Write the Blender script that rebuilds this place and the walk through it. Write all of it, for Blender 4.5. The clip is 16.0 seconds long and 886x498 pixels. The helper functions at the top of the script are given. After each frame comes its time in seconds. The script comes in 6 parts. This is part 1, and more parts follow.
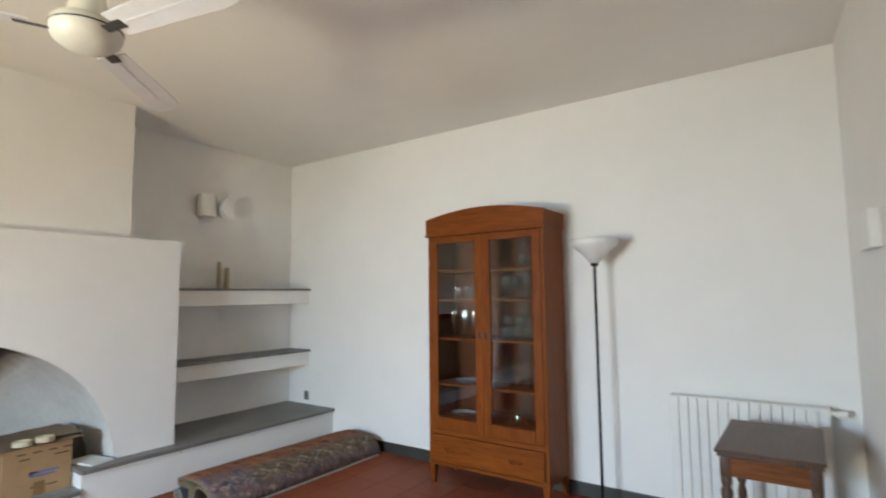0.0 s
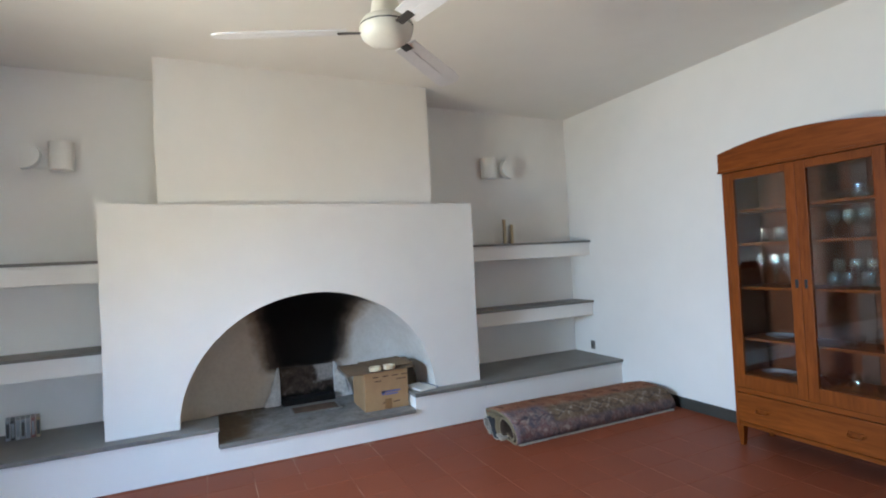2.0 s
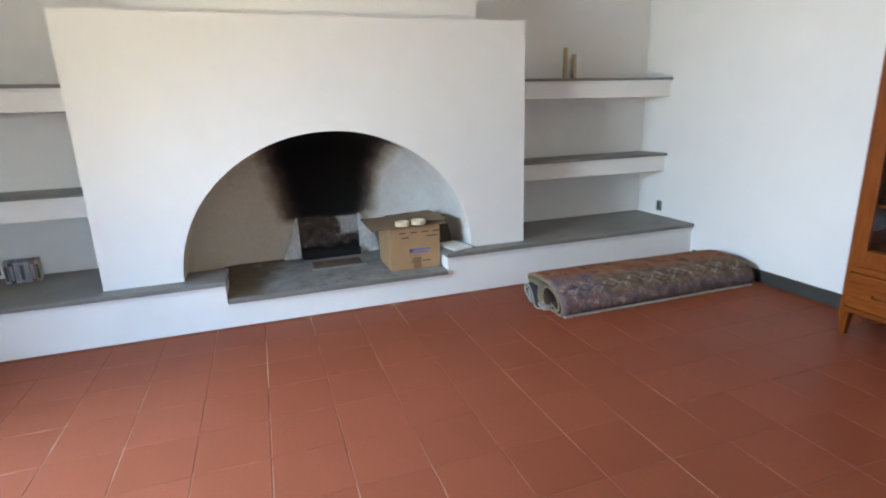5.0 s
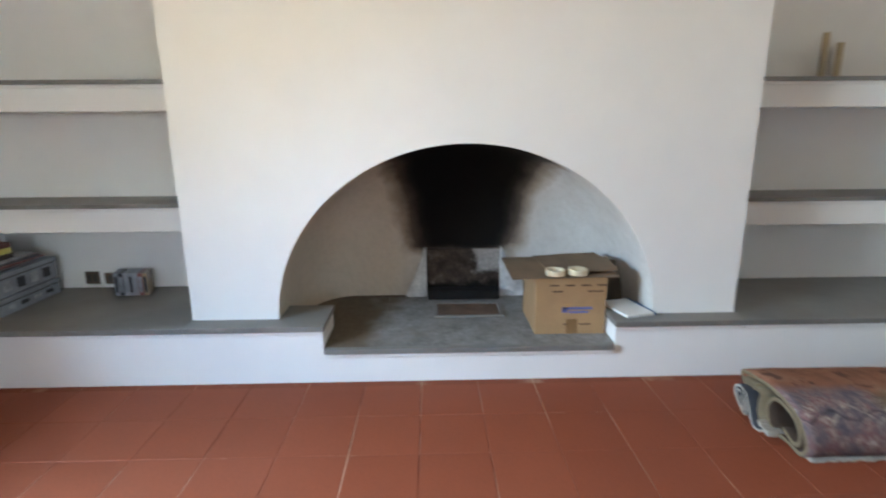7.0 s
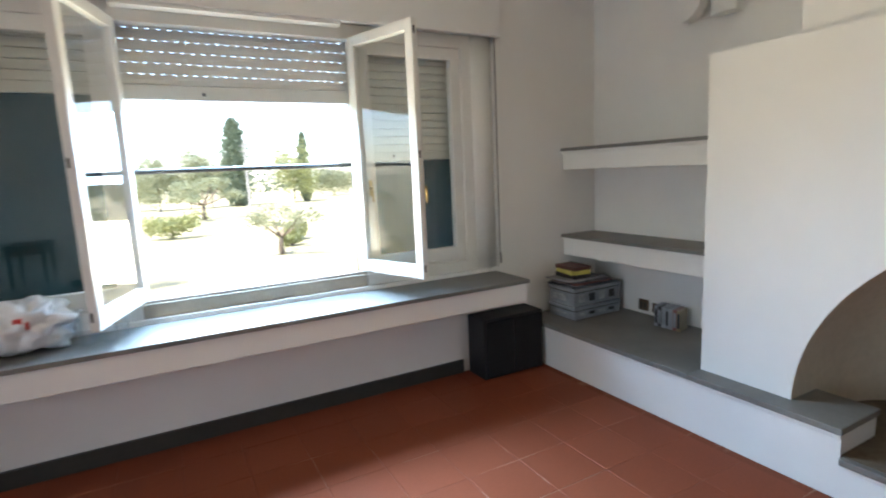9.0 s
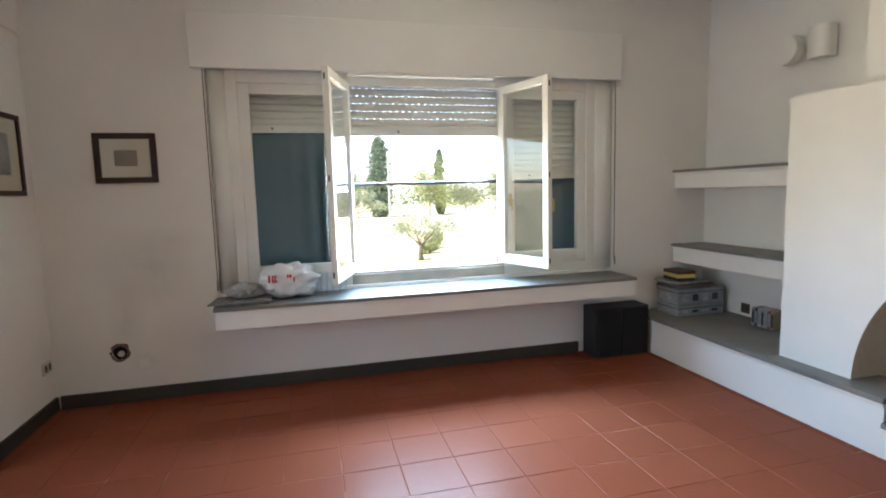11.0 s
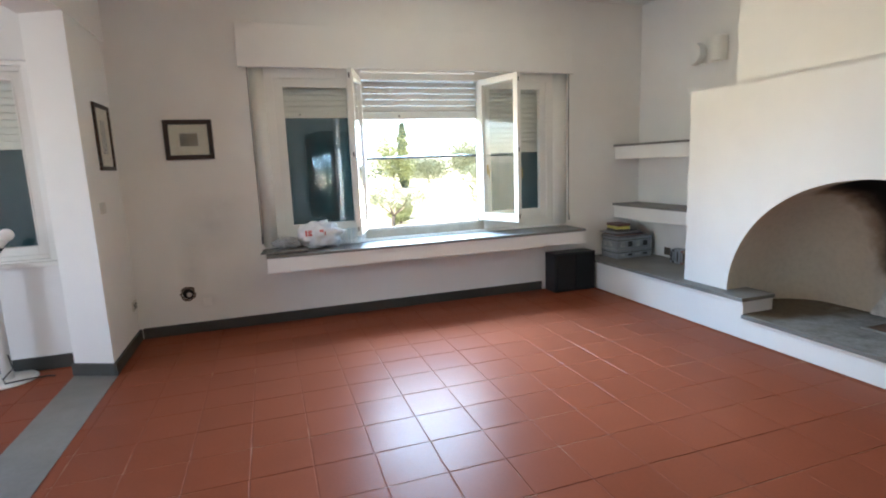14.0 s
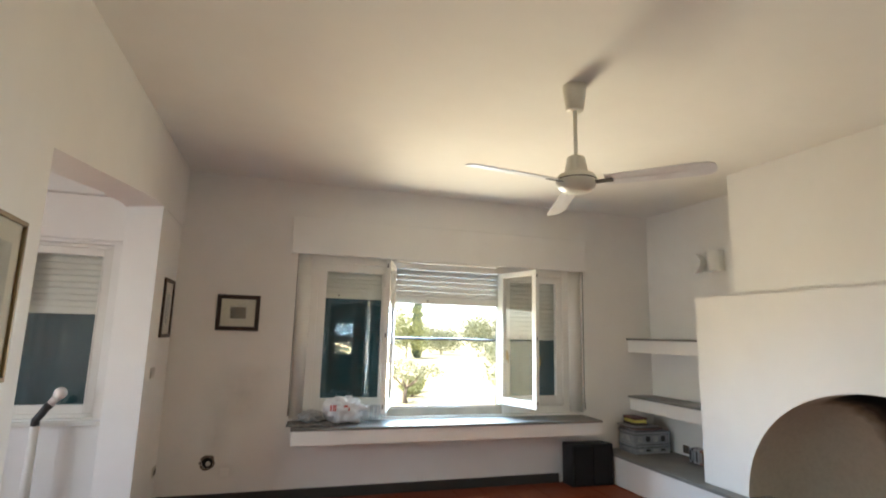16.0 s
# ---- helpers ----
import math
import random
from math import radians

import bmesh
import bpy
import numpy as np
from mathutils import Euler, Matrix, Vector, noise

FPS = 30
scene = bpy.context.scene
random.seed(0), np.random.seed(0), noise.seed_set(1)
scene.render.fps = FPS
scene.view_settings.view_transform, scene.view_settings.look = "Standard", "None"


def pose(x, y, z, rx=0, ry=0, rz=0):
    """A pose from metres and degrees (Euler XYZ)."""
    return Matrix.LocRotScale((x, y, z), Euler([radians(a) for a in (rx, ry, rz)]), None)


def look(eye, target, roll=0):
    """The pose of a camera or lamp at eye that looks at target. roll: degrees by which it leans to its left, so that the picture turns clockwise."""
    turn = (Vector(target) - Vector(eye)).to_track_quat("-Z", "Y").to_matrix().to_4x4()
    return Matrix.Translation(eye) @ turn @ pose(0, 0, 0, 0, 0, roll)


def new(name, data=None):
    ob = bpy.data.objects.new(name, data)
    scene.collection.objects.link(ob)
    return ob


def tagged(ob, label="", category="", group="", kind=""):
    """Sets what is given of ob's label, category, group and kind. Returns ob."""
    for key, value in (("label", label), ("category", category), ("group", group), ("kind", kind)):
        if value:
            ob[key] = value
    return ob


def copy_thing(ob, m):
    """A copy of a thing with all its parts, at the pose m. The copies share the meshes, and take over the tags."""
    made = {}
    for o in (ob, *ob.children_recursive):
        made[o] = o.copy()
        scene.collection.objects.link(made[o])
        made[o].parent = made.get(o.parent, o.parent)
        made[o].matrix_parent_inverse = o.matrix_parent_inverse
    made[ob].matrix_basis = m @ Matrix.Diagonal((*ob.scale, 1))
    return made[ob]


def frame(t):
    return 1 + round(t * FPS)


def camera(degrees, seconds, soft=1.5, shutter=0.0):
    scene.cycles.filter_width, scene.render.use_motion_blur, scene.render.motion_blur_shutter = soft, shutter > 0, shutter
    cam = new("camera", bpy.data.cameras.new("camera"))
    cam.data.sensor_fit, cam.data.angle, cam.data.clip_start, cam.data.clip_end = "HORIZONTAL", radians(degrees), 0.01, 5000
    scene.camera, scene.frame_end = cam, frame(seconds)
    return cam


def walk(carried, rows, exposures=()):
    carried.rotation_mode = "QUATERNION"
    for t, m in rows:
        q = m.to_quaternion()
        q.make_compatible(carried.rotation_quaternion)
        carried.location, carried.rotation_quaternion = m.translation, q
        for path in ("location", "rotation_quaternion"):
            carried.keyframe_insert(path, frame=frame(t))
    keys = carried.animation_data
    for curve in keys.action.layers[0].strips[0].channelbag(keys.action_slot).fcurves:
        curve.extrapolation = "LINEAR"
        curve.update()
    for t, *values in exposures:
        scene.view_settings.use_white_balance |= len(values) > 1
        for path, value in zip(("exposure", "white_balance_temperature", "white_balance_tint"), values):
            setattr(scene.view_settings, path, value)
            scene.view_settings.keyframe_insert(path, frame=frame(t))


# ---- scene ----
cam = camera(81.3, 16.0, soft=1.9, shutter=0.4)
EXPO, SKY, SUN = 3.94, 0.07, 2.6
PATH = [
    (0, (4.037, 1.955, 1.433), (2.895, 3.588, 1.609), -0.6),
    (0.5, (4.048, 1.95, 1.428), (2.675, 3.387, 1.664), -1.1),
    (1, (4.071, 1.927, 1.426), (2.488, 3.128, 1.659), -1.9),
    (1.5, (4.07, 1.918, 1.418), (2.324, 2.886, 1.543), -2.6),
    (2, (4.039, 1.943, 1.399), (2.223, 2.781, 1.435), -3.0),
    (2.5, (3.891, 1.991, 1.368), (2.104, 2.883, 1.277), -2.9),
    (3, (3.803, 2.049, 1.324), (2.076, 3.024, 1.073), -2.7),
    (3.2, (3.777, 2.053, 1.318), (2.075, 3.055, 1.012), -2.6),
    (5.3, (3.314, 2.319, 1.272), (1.46, 2.863, 0.757), -1.5),
    (5.5, (3.224, 2.351, 1.258), (1.35, 2.839, 0.757), -1.2),
    (6, (2.953, 2.47, 1.231), (1.051, 2.82, 0.721), -1.0),
    (6.5, (2.747, 2.541, 1.226), (0.823, 2.754, 0.725), -0.8),
    (7, (2.512, 2.52, 1.269), (0.567, 2.567, 0.806), -0.4),
    (7.5, (2.387, 2.472, 1.332), (0.506, 1.966, 0.882), -2.0),
    (8, (2.284, 2.549, 1.365), (0.729, 1.36, 0.956), -3.7),
    (8.5, (2.292, 2.695, 1.38), (1.071, 1.151, 1.029), -3.6),
    (9, (2.355, 2.917, 1.384), (1.416, 1.176, 1.086), -2.6),
    (9.5, (2.399, 3.158, 1.365), (1.724, 1.293, 1.103), -1.3),
    (10, (2.435, 3.432, 1.387), (1.944, 1.511, 1.131), -1.2),
    (10.2, (2.513, 3.516, 1.381), (2.048, 1.587, 1.129), -0.8),
    (12.3, (2.952, 4.268, 1.368), (2.342, 2.371, 1.198), -3.5),
    (12.5, (2.976, 4.349, 1.357), (2.342, 2.463, 1.154), -3.3),
    (13, (3.099, 4.517, 1.347), (2.453, 2.646, 1.058), -2.8),
    (13.5, (3.272, 4.617, 1.344), (2.608, 2.762, 1.001), -2.8),
    (14, (3.354, 4.778, 1.372), (2.729, 2.906, 1.048), -2.2),
    (14.5, (3.39, 4.963, 1.388), (2.858, 3.056, 1.108), -1.4),
    (15, (3.47, 5.035, 1.45), (2.944, 3.108, 1.368), -0.6),
    (15.5, (3.544, 5.077, 1.487), (2.975, 3.167, 1.664), 0.9),
    (16, (3.566, 5.076, 1.493), (2.981, 3.192, 1.823), 1.4),
]
walk(cam, [(t, look(eye, target, roll)) for t, eye, target, roll in PATH], exposures=[(t, EXPO + more, white, 11) for t, more, white in ((0.0, 0.08, 6350), (1.0, -0.16, 6000), (2.5, 0.12, 5600), (3.2, 0.14, 5500), (5.3, 0.34, 6000), (6.8, 0.32, 6050), (7.5, 0.22, 6050), (8.2, -0.08, 5950), (10.2, -0.16, 6350), (12.5, 0.16, 5950), (14.5, 0.15, 6150), (15.2, 0.0, 6350), (16.0, -0.08, 6700))])

# ---- world and sun ----
SUN_ELEV, SUN_AZ = 58.0, 60.0   # sun stands over the east corner behind the house
world = bpy.data.worlds.new("sky")
scene.world = world
world.use_nodes = True
wn = world.node_tree
sky = wn.nodes.new("ShaderNodeTexSky")
sky.sky_type = 'NISHITA'
sky.sun_disc = False
sky.sun_elevation = radians(SUN_ELEV)
sky.sun_rotation = radians(SUN_AZ)
bg = wn.nodes["Background"]
bg.inputs["Strength"].default_value = SKY
wn.links.new(sky.outputs[0], bg.inputs["Color"])
sun = new("sun", bpy.data.lights.new("sun", "SUN"))
sun.data.energy, sun.data.angle, sun.data.color = SUN, radians(0.5), (1.0, 0.94, 0.85)
sun.matrix_world = look((0, 0, 30), Vector((0, 0, 30)) - Vector((math.sin(radians(SUN_AZ)) * math.cos(radians(SUN_ELEV)),
                        math.cos(radians(SUN_AZ)) * math.cos(radians(SUN_ELEV)), math.sin(radians(SUN_ELEV)))))


def window_lamp(name, x, y, z, w, h, watts, color, tilt, turn=0.0, spread=180):
    """Daylight coming in at a window opening; tilt: degrees below (+) or above (-) level."""
    ob = new(name, bpy.data.lights.new(name, "AREA"))
    ob.data.shape, ob.data.size, ob.data.size_y, ob.data.energy, ob.data.color = "RECTANGLE", w, h, watts, color
    ob.data.spread = radians(spread)
    ob.matrix_world = Matrix.Translation((x, y, z)) @ Matrix.Rotation(radians(turn), 4, "Z") @ Matrix.Rotation(radians(90 - tilt), 4, "X")
    return ob


window_lamp("window_sky", 1.885, -0.33, 1.58, 1.12, 0.45, 6.9, (0.46, 0.72, 1.0), 36, -4, 112)
window_lamp("window_sunlit_ground", 1.885, -0.33, 1.02, 1.12, 0.36, 3.2, (1.0, 0.89, 0.63), -22, 0, 120)
window_lamp("dining_sky", 7.96, 3.2, 1.55, 1.9, 1.2, 3.3, (0.70, 0.85, 1.0), 26, 90)


# ---- materials ----
def nodes_of(name):
    m = bpy.data.materials.new(name)
    m.use_nodes = True
    t = m.node_tree
    return m, t, t.nodes["Principled BSDF"], t.nodes["Material Output"]


def node(t, kind, values=(), **props):
    n = t.nodes.new(kind)
    for k, v in props.items():
        if k == "operation":
            n.operation = v
        elif k == "data_type":
            n.data_type = v
        elif k == "blend_type":
            n.blend_type = v
        elif k == "interpolation_type":
            n.interpolation_type = v
        elif k == "wave_type":
            n.wave_type = v
        elif k == "bands_direction":
            n.bands_direction = v
    for k, v in dict(values).items():
        n.inputs[k].default_value = v
    return n


def math_n(t, op, a, b=None, clamp=False):
    n = t.nodes.new("ShaderNodeMath")
    n.operation, n.use_clamp = op, clamp
    for i, v in enumerate((a, b)):
        if v is None:
            continue
        if isinstance(v, (int, float)):
            n.inputs[i].default_value = v
        else:
            t.links.new(v, n.inputs[i])
    return n.outputs[0]


def mix_c(t, fac, a, b, blend="MIX"):
    n = t.nodes.new("ShaderNodeMix")
    n.data_type, n.blend_type = "RGBA", blend
    for sock, v in ((n.inputs["Factor"], fac), (n.inputs[6], a), (n.inputs[7], b)):
        if isinstance(v, (int, float)):
            sock.default_value = v
        elif isinstance(v, tuple):
            sock.default_value = (*v, 1) if len(v) == 3 else v
        else:
            t.links.new(v, sock)
    return n.outputs[2]


def noise_n(t, scale, detail=4.0, rough=0.55, stretch=None, coord="Object"):
    tc = t.nodes.new("ShaderNodeTexCoord")
    out = tc.outputs[coord]
    if stretch:
        mp = t.nodes.new("ShaderNodeMapping")
        mp.inputs["Scale"].default_value = stretch
        t.links.new(out, mp.inputs["Vector"])
        out = mp.outputs[0]
    n = node(t, "ShaderNodeTexNoise", {"Scale": scale, "Detail": detail, "Roughness": rough})
    t.links.new(out, n.inputs["Vector"])
    return n.outputs["Fac"]


def ramp(t, fac, stops):
    n = t.nodes.new("ShaderNodeValToRGB")
    e = n.color_ramp.elements
    while len(e) < len(stops):
        e.new(0.5)
    for el, (p, c) in zip(e, stops):
        el.position, el.color = p, (*c, 1)
    t.links.new(fac, n.inputs["Fac"])
    return n.outputs["Color"]


def bump(t, bsdf, height, strength=0.2, distance=0.002):
    b = node(t, "ShaderNodeBump", {"Strength": strength, "Distance": distance})
    t.links.new(height, b.inputs["Height"])
    t.links.new(b.outputs[0], bsdf.inputs["Normal"])


def scaled(c, k):
    return tuple(min(1.0, v * k) for v in c)


def surface(name, color, rough=0.6, vary=0.12, big=1.5, fine=40.0, relief=0.15, depth=0.002, metal=0.0, stretch=None, spec=0.5, random_piece=0.0):
    """A two-scale procedural surface: broad patches and fine grain, with matching relief."""
    m, t, b, _ = nodes_of(name)
    n1, n2 = noise_n(t, big, 3), noise_n(t, fine, 5, 0.6, stretch)
    c1 = ramp(t, n1, [(0.3, scaled(color, 1 - vary)), (0.7, scaled(color, 1 + vary * 0.6))])
    c2 = ramp(t, n2, [(0.25, (1 - vary,) * 3), (0.75, (1, 1, 1))])
    col = mix_c(t, 1.0, c1, c2, "MULTIPLY")
    if random_piece:
        oi = t.nodes.new("ShaderNodeObjectInfo")
        col = mix_c(t, 1.0, col, ramp(t, oi.outputs["Random"], [(0.0, (1 - random_piece,) * 3), (1.0, (1, 1, 1))]), "MULTIPLY")
    t.links.new(col, b.inputs["Base Color"])
    rr = math_n(t, "ADD", math_n(t, "MULTIPLY", n2, 0.2), rough - 0.1, True)
    t.links.new(rr, b.inputs["Roughness"])
    b.inputs["Metallic"].default_value = metal
    b.inputs["Specular IOR Level"].default_value = spec
    if relief:
        bump(t, b, n2, relief, depth)
    return m


def wood(name, dark, light, scale=1.0, rough=0.42, axis="Z", spec=0.3):
    m, t, b, _ = nodes_of(name)
    st = {"Z": (5, 5, 0.5), "X": (0.5, 5, 5), "Y": (5, 0.5, 5)}[axis]
    n1 = noise_n(t, 2.2 * scale, 6, 0.65, st)
    n2 = noise_n(t, 14 * scale, 5, 0.6, st)
    n3 = noise_n(t, 1.2, 2)
    col = ramp(t, n1, [(0.3, dark), (0.68, light)])
    col = mix_c(t, 0.5, col, ramp(t, n2, [(0.3, scaled(dark, 0.75)), (0.65, light)]), "MIX")
    col = mix_c(t, 0.5, col, ramp(t, n3, [(0.3, (0.7, 0.7, 0.7)), (0.7, (1, 1, 1))]), "MULTIPLY")
    t.links.new(col, b.inputs["Base Color"])
    t.links.new(math_n(t, "ADD", math_n(t, "MULTIPLY", n2, 0.25), rough - 0.12, True), b.inputs["Roughness"])
    b.inputs["Specular IOR Level"].default_value = spec
    bump(t, b, n2, 0.12, 0.001)
    return m


def plaster(name, color, stains=0.06):
    m, t, b, _ = nodes_of(name)
    n1, n2, n3 = noise_n(t, 0.7, 3), noise_n(t, 160, 3, 0.6), noise_n(t, 5, 4, 0.6)
    col = ramp(t, n1, [(0.3, scaled(color, 1 - stains)), (0.7, color)])
    col = mix_c(t, 1.0, col, ramp(t, n3, [(0.3, (1 - stains * 0.4,) * 3), (0.65, (1, 1, 1))]), "MULTIPLY")
    t.links.new(col, b.inputs["Base Color"])
    b.inputs["Roughness"].default_value = 0.85
    b.inputs["Specular IOR Level"].default_value = 0.25
    bump(t, b, mix_c(t, 0.35, n3, n2), 0.16, 0.002)
    return m


def terracotta(name):
    m, t, b, _ = nodes_of(name)
    oi = t.nodes.new("ShaderNodeObjectInfo")
    geo = t.nodes.new("ShaderNodeNewGeometry")
    rnd = math_n(t, "FRACT", math_n(t, "ADD", oi.outputs["Random"], geo.outputs["Random Per Island"]))
    grains = []
    for scale, detail in ((1.1, 3), (7.0, 5), (70.0, 4)):
        n = node(t, "ShaderNodeTexNoise", {"Scale": scale, "Detail": detail, "Roughness": 0.6})
        t.links.new(geo.outputs["Position"], n.inputs["Vector"])
        grains.append(n.outputs["Fac"])
    col = ramp(t, rnd, [(0.0, (0.243, 0.067, 0.033)), (0.5, (0.251, 0.070, 0.035)), (1.0, (0.262, 0.074, 0.037))])
    col = mix_c(t, 0.6, col, ramp(t, grains[0], [(0.3, (0.84, 0.82, 0.80)), (0.7, (1.0, 1.0, 1.0))]), "MULTIPLY")
    col = mix_c(t, 0.10, col, ramp(t, grains[1], [(0.3, (0.82, 0.80, 0.78)), (0.65, (1.0, 1.0, 1.0))]), "MULTIPLY")
    col = mix_c(t, 0.3, col, ramp(t, grains[2], [(0.3, (0.75, 0.75, 0.75)), (0.6, (1.0, 1.0, 1.0))]), "MULTIPLY")
    t.links.new(col, b.inputs["Base Color"])
    t.links.new(math_n(t, "ADD", math_n(t, "MULTIPLY", grains[1], 0.10), 0.305), b.inputs["Roughness"])
    b.inputs["Specular IOR Level"].default_value = 0.045
    bump(t, b, grains[1], 0.03, 0.002)
    return m


def grout_mat(name):
    """Joints: worn pale mortar in stretches, else stained to the colour of the tiles."""
    m, t, b, _ = nodes_of(name)
    n1, n2 = noise_n(t, 1.6, 4, 0.6, (0.8, 1.6, 1)), noise_n(t, 90, 3)
    geo = t.nodes.new("ShaderNodeNewGeometry")
    sep = t.nodes.new("ShaderNodeSeparateXYZ")
    t.links.new(geo.outputs["Position"], sep.inputs[0])
    cell = math_n(t, "SUBTRACT", math_n(t, "FRACT", math_n(t, "ADD", math_n(t, "DIVIDE", math_n(t, "SUBTRACT", sep.outputs[1], 2.465), 0.284), 0.5)), 0.5)
    along = math_n(t, "LESS_THAN", math_n(t, "ABSOLUTE", cell), 0.014)
    worn = math_n(t, "ADD", n1, math_n(t, "MULTIPLY", math_n(t, "SUBTRACT", along, 0.5), 0.09))
    col = ramp(t, worn, [(0.52, (0.23, 0.072, 0.041)), (0.70, (0.44, 0.28, 0.19))])
    t.links.new(mix_c(t, 0.4, col, ramp(t, n2, [(0.3, (0.6,) * 3), (0.7, (1, 1, 1))]), "MULTIPLY"), b.inputs["Base Color"])
    b.inputs["Roughness"].default_value = 0.9
    b.inputs["Specular IOR Level"].default_value = 0.1
    bump(t, b, n2, 0.3, 0.001)
    return m


def glass(name, tint=(1, 1, 1), gloss=1.0):
    m, t, b, out = nodes_of(name)
    tr = node(t, "ShaderNodeBsdfTransparent", {"Color": (*tint, 1)})
    gl = node(t, "ShaderNodeBsdfGlossy", {"Roughness": 0.01, "Color": (1, 1, 1, 1)})
    lw = node(t, "ShaderNodeLayerWeight", {"Blend": 0.5})
    mx = t.nodes.new("ShaderNodeMixShader")
    f5 = math_n(t, "MULTIPLY", math_n(t, "POWER", lw.outputs["Facing"], 5.0), 0.96)
    t.links.new(math_n(t, "MULTIPLY", math_n(t, "ADD", f5, 0.04), gloss, True), mx.inputs[0])
    t.links.new(tr.outputs[0], mx.inputs[1])
    t.links.new(gl.outputs[0], mx.inputs[2])
    t.links.new(mx.outputs[0], out.inputs["Surface"])
    return m


def leafy(name, a, c):
    m, t, b, out = nodes_of(name)
    geo = t.nodes.new("ShaderNodeNewGeometry")
    col = ramp(t, geo.outputs["Random Per Island"], [(0.0, a), (1.0, c)])
    t.links.new(col, b.inputs["Base Color"])
    b.inputs["Roughness"].default_value = 0.6
    tl = t.nodes.new("ShaderNodeBsdfTranslucent")
    t.links.new(col, tl.inputs["Color"])
    mx = node(t, "ShaderNodeMixShader", {0: 0.3})
    t.links.new(b.outputs[0], mx.inputs[1])
    t.links.new(tl.outputs[0], mx.inputs[2])
    t.links.new(mx.outputs[0], out.inputs["Surface"])
    return m


def soot_plaster(name):
    """Old plaster blackened by the fire in a plume that widens upward."""
    m, t, b, _ = nodes_of(name)
    tc = t.nodes.new("ShaderNodeTexCoord")
    sep = t.nodes.new("ShaderNodeSeparateXYZ")
    t.links.new(tc.outputs["Object"], sep.inputs[0])
    n1, n2 = noise_n(t, 5, 4), noise_n(t, 30, 4)
    half = math_n(t, "ADD", math_n(t, "MULTIPLY", math_n(t, "SUBTRACT", sep.outputs[2], 0.45), 0.24), 0.275)
    off = math_n(t, "ABSOLUTE", math_n(t, "SUBTRACT", sep.outputs[1], 2.735))
    d = math_n(t, "ADD", math_n(t, "SUBTRACT", half, off), math_n(t, "MULTIPLY", math_n(t, "SUBTRACT", n1, 0.5), 0.16))
    side = math_n(t, "MULTIPLY", math_n(t, "ADD", d, 0.12), 4.2, True)
    up = math_n(t, "MULTIPLY", math_n(t, "SUBTRACT", math_n(t, "ADD", sep.outputs[2], math_n(t, "MULTIPLY", n1, 0.08)), 0.50), 14.0, True)
    inner = math_n(t, "MULTIPLY", math_n(t, "SUBTRACT", -0.10, sep.outputs[0]), 8.0, True)
    f = math_n(t, "MULTIPLY", math_n(t, "MULTIPLY", side, up), inner)
    base = ramp(t, n1, [(0.3, (0.62, 0.60, 0.56)), (0.7, (0.72, 0.70, 0.66))])
    # Tan toward the window side: the recess's shaded, warm-lit flank put into the colour.
    tan = math_n(t, "MULTIPLY", math_n(t, "SUBTRACT", math_n(t, "ADD", math_n(t, "MULTIPLY", n1, 0.3), 2.42), sep.outputs[1]), 3.0, True)
    base = mix_c(t, math_n(t, "MULTIPLY", tan, 0.75), base, (0.68, 0.575, 0.43))
    base = mix_c(t, 0.4, base, ramp(t, n2, [(0.3, (0.8, 0.78, 0.75)), (0.6, (1, 1, 1))]), "MULTIPLY")
    col = ramp(t, f, [(0.0, (1, 1, 1)), (0.22, (0.62, 0.55, 0.48)), (0.5, (0.15, 0.125, 0.11)), (0.8, (0.03, 0.027, 0.025)), (1.0, (0.012, 0.011, 0.011))])
    t.links.new(mix_c(t, 1.0, base, col, "MULTIPLY"), b.inputs["Base Color"])
    b.inputs["Roughness"].default_value = 0.9
    b.inputs["Specular IOR Level"].default_value = 0.2
    bump(t, b, n2, 0.25, 0.004)
    return m


def hearth_mat(name):
    """Grey ash-dusted stone; soot and jamb shade painted brown away from the box."""
    m, t, b, _ = nodes_of(name)
    tc = t.nodes.new("ShaderNodeTexCoord")
    sep = t.nodes.new("ShaderNodeSeparateXYZ")
    t.links.new(tc.outputs["Object"], sep.inputs[0])
    n1, n2, n3 = noise_n(t, 4, 5, 0.65), noise_n(t, 32, 4), noise_n(t, 9, 4, 0.7)
    base = ramp(t, n3, [(0.25, (0.17, 0.16, 0.15)), (0.5, (0.27, 0.26, 0.245)), (0.75, (0.36, 0.35, 0.335))])
    edge = math_n(t, "ADD", math_n(t, "SUBTRACT", 2.36, sep.outputs[1]), math_n(t, "MULTIPLY", math_n(t, "SUBTRACT", n1, 0.5), 0.9))
    base = mix_c(t, math_n(t, "MULTIPLY", math_n(t, "MULTIPLY", edge, 5.0, True), 0.85), base, (0.135, 0.098, 0.058))
    t.links.new(mix_c(t, 0.6, base, ramp(t, n2, [(0.3, (0.6,) * 3), (0.65, (1, 1, 1))]), "MULTIPLY"), b.inputs["Base Color"])
    b.inputs["Roughness"].default_value = 0.75
    b.inputs["Specular IOR Level"].default_value = 0.3
    bump(t, b, n2, 0.35, 0.003)
    return m


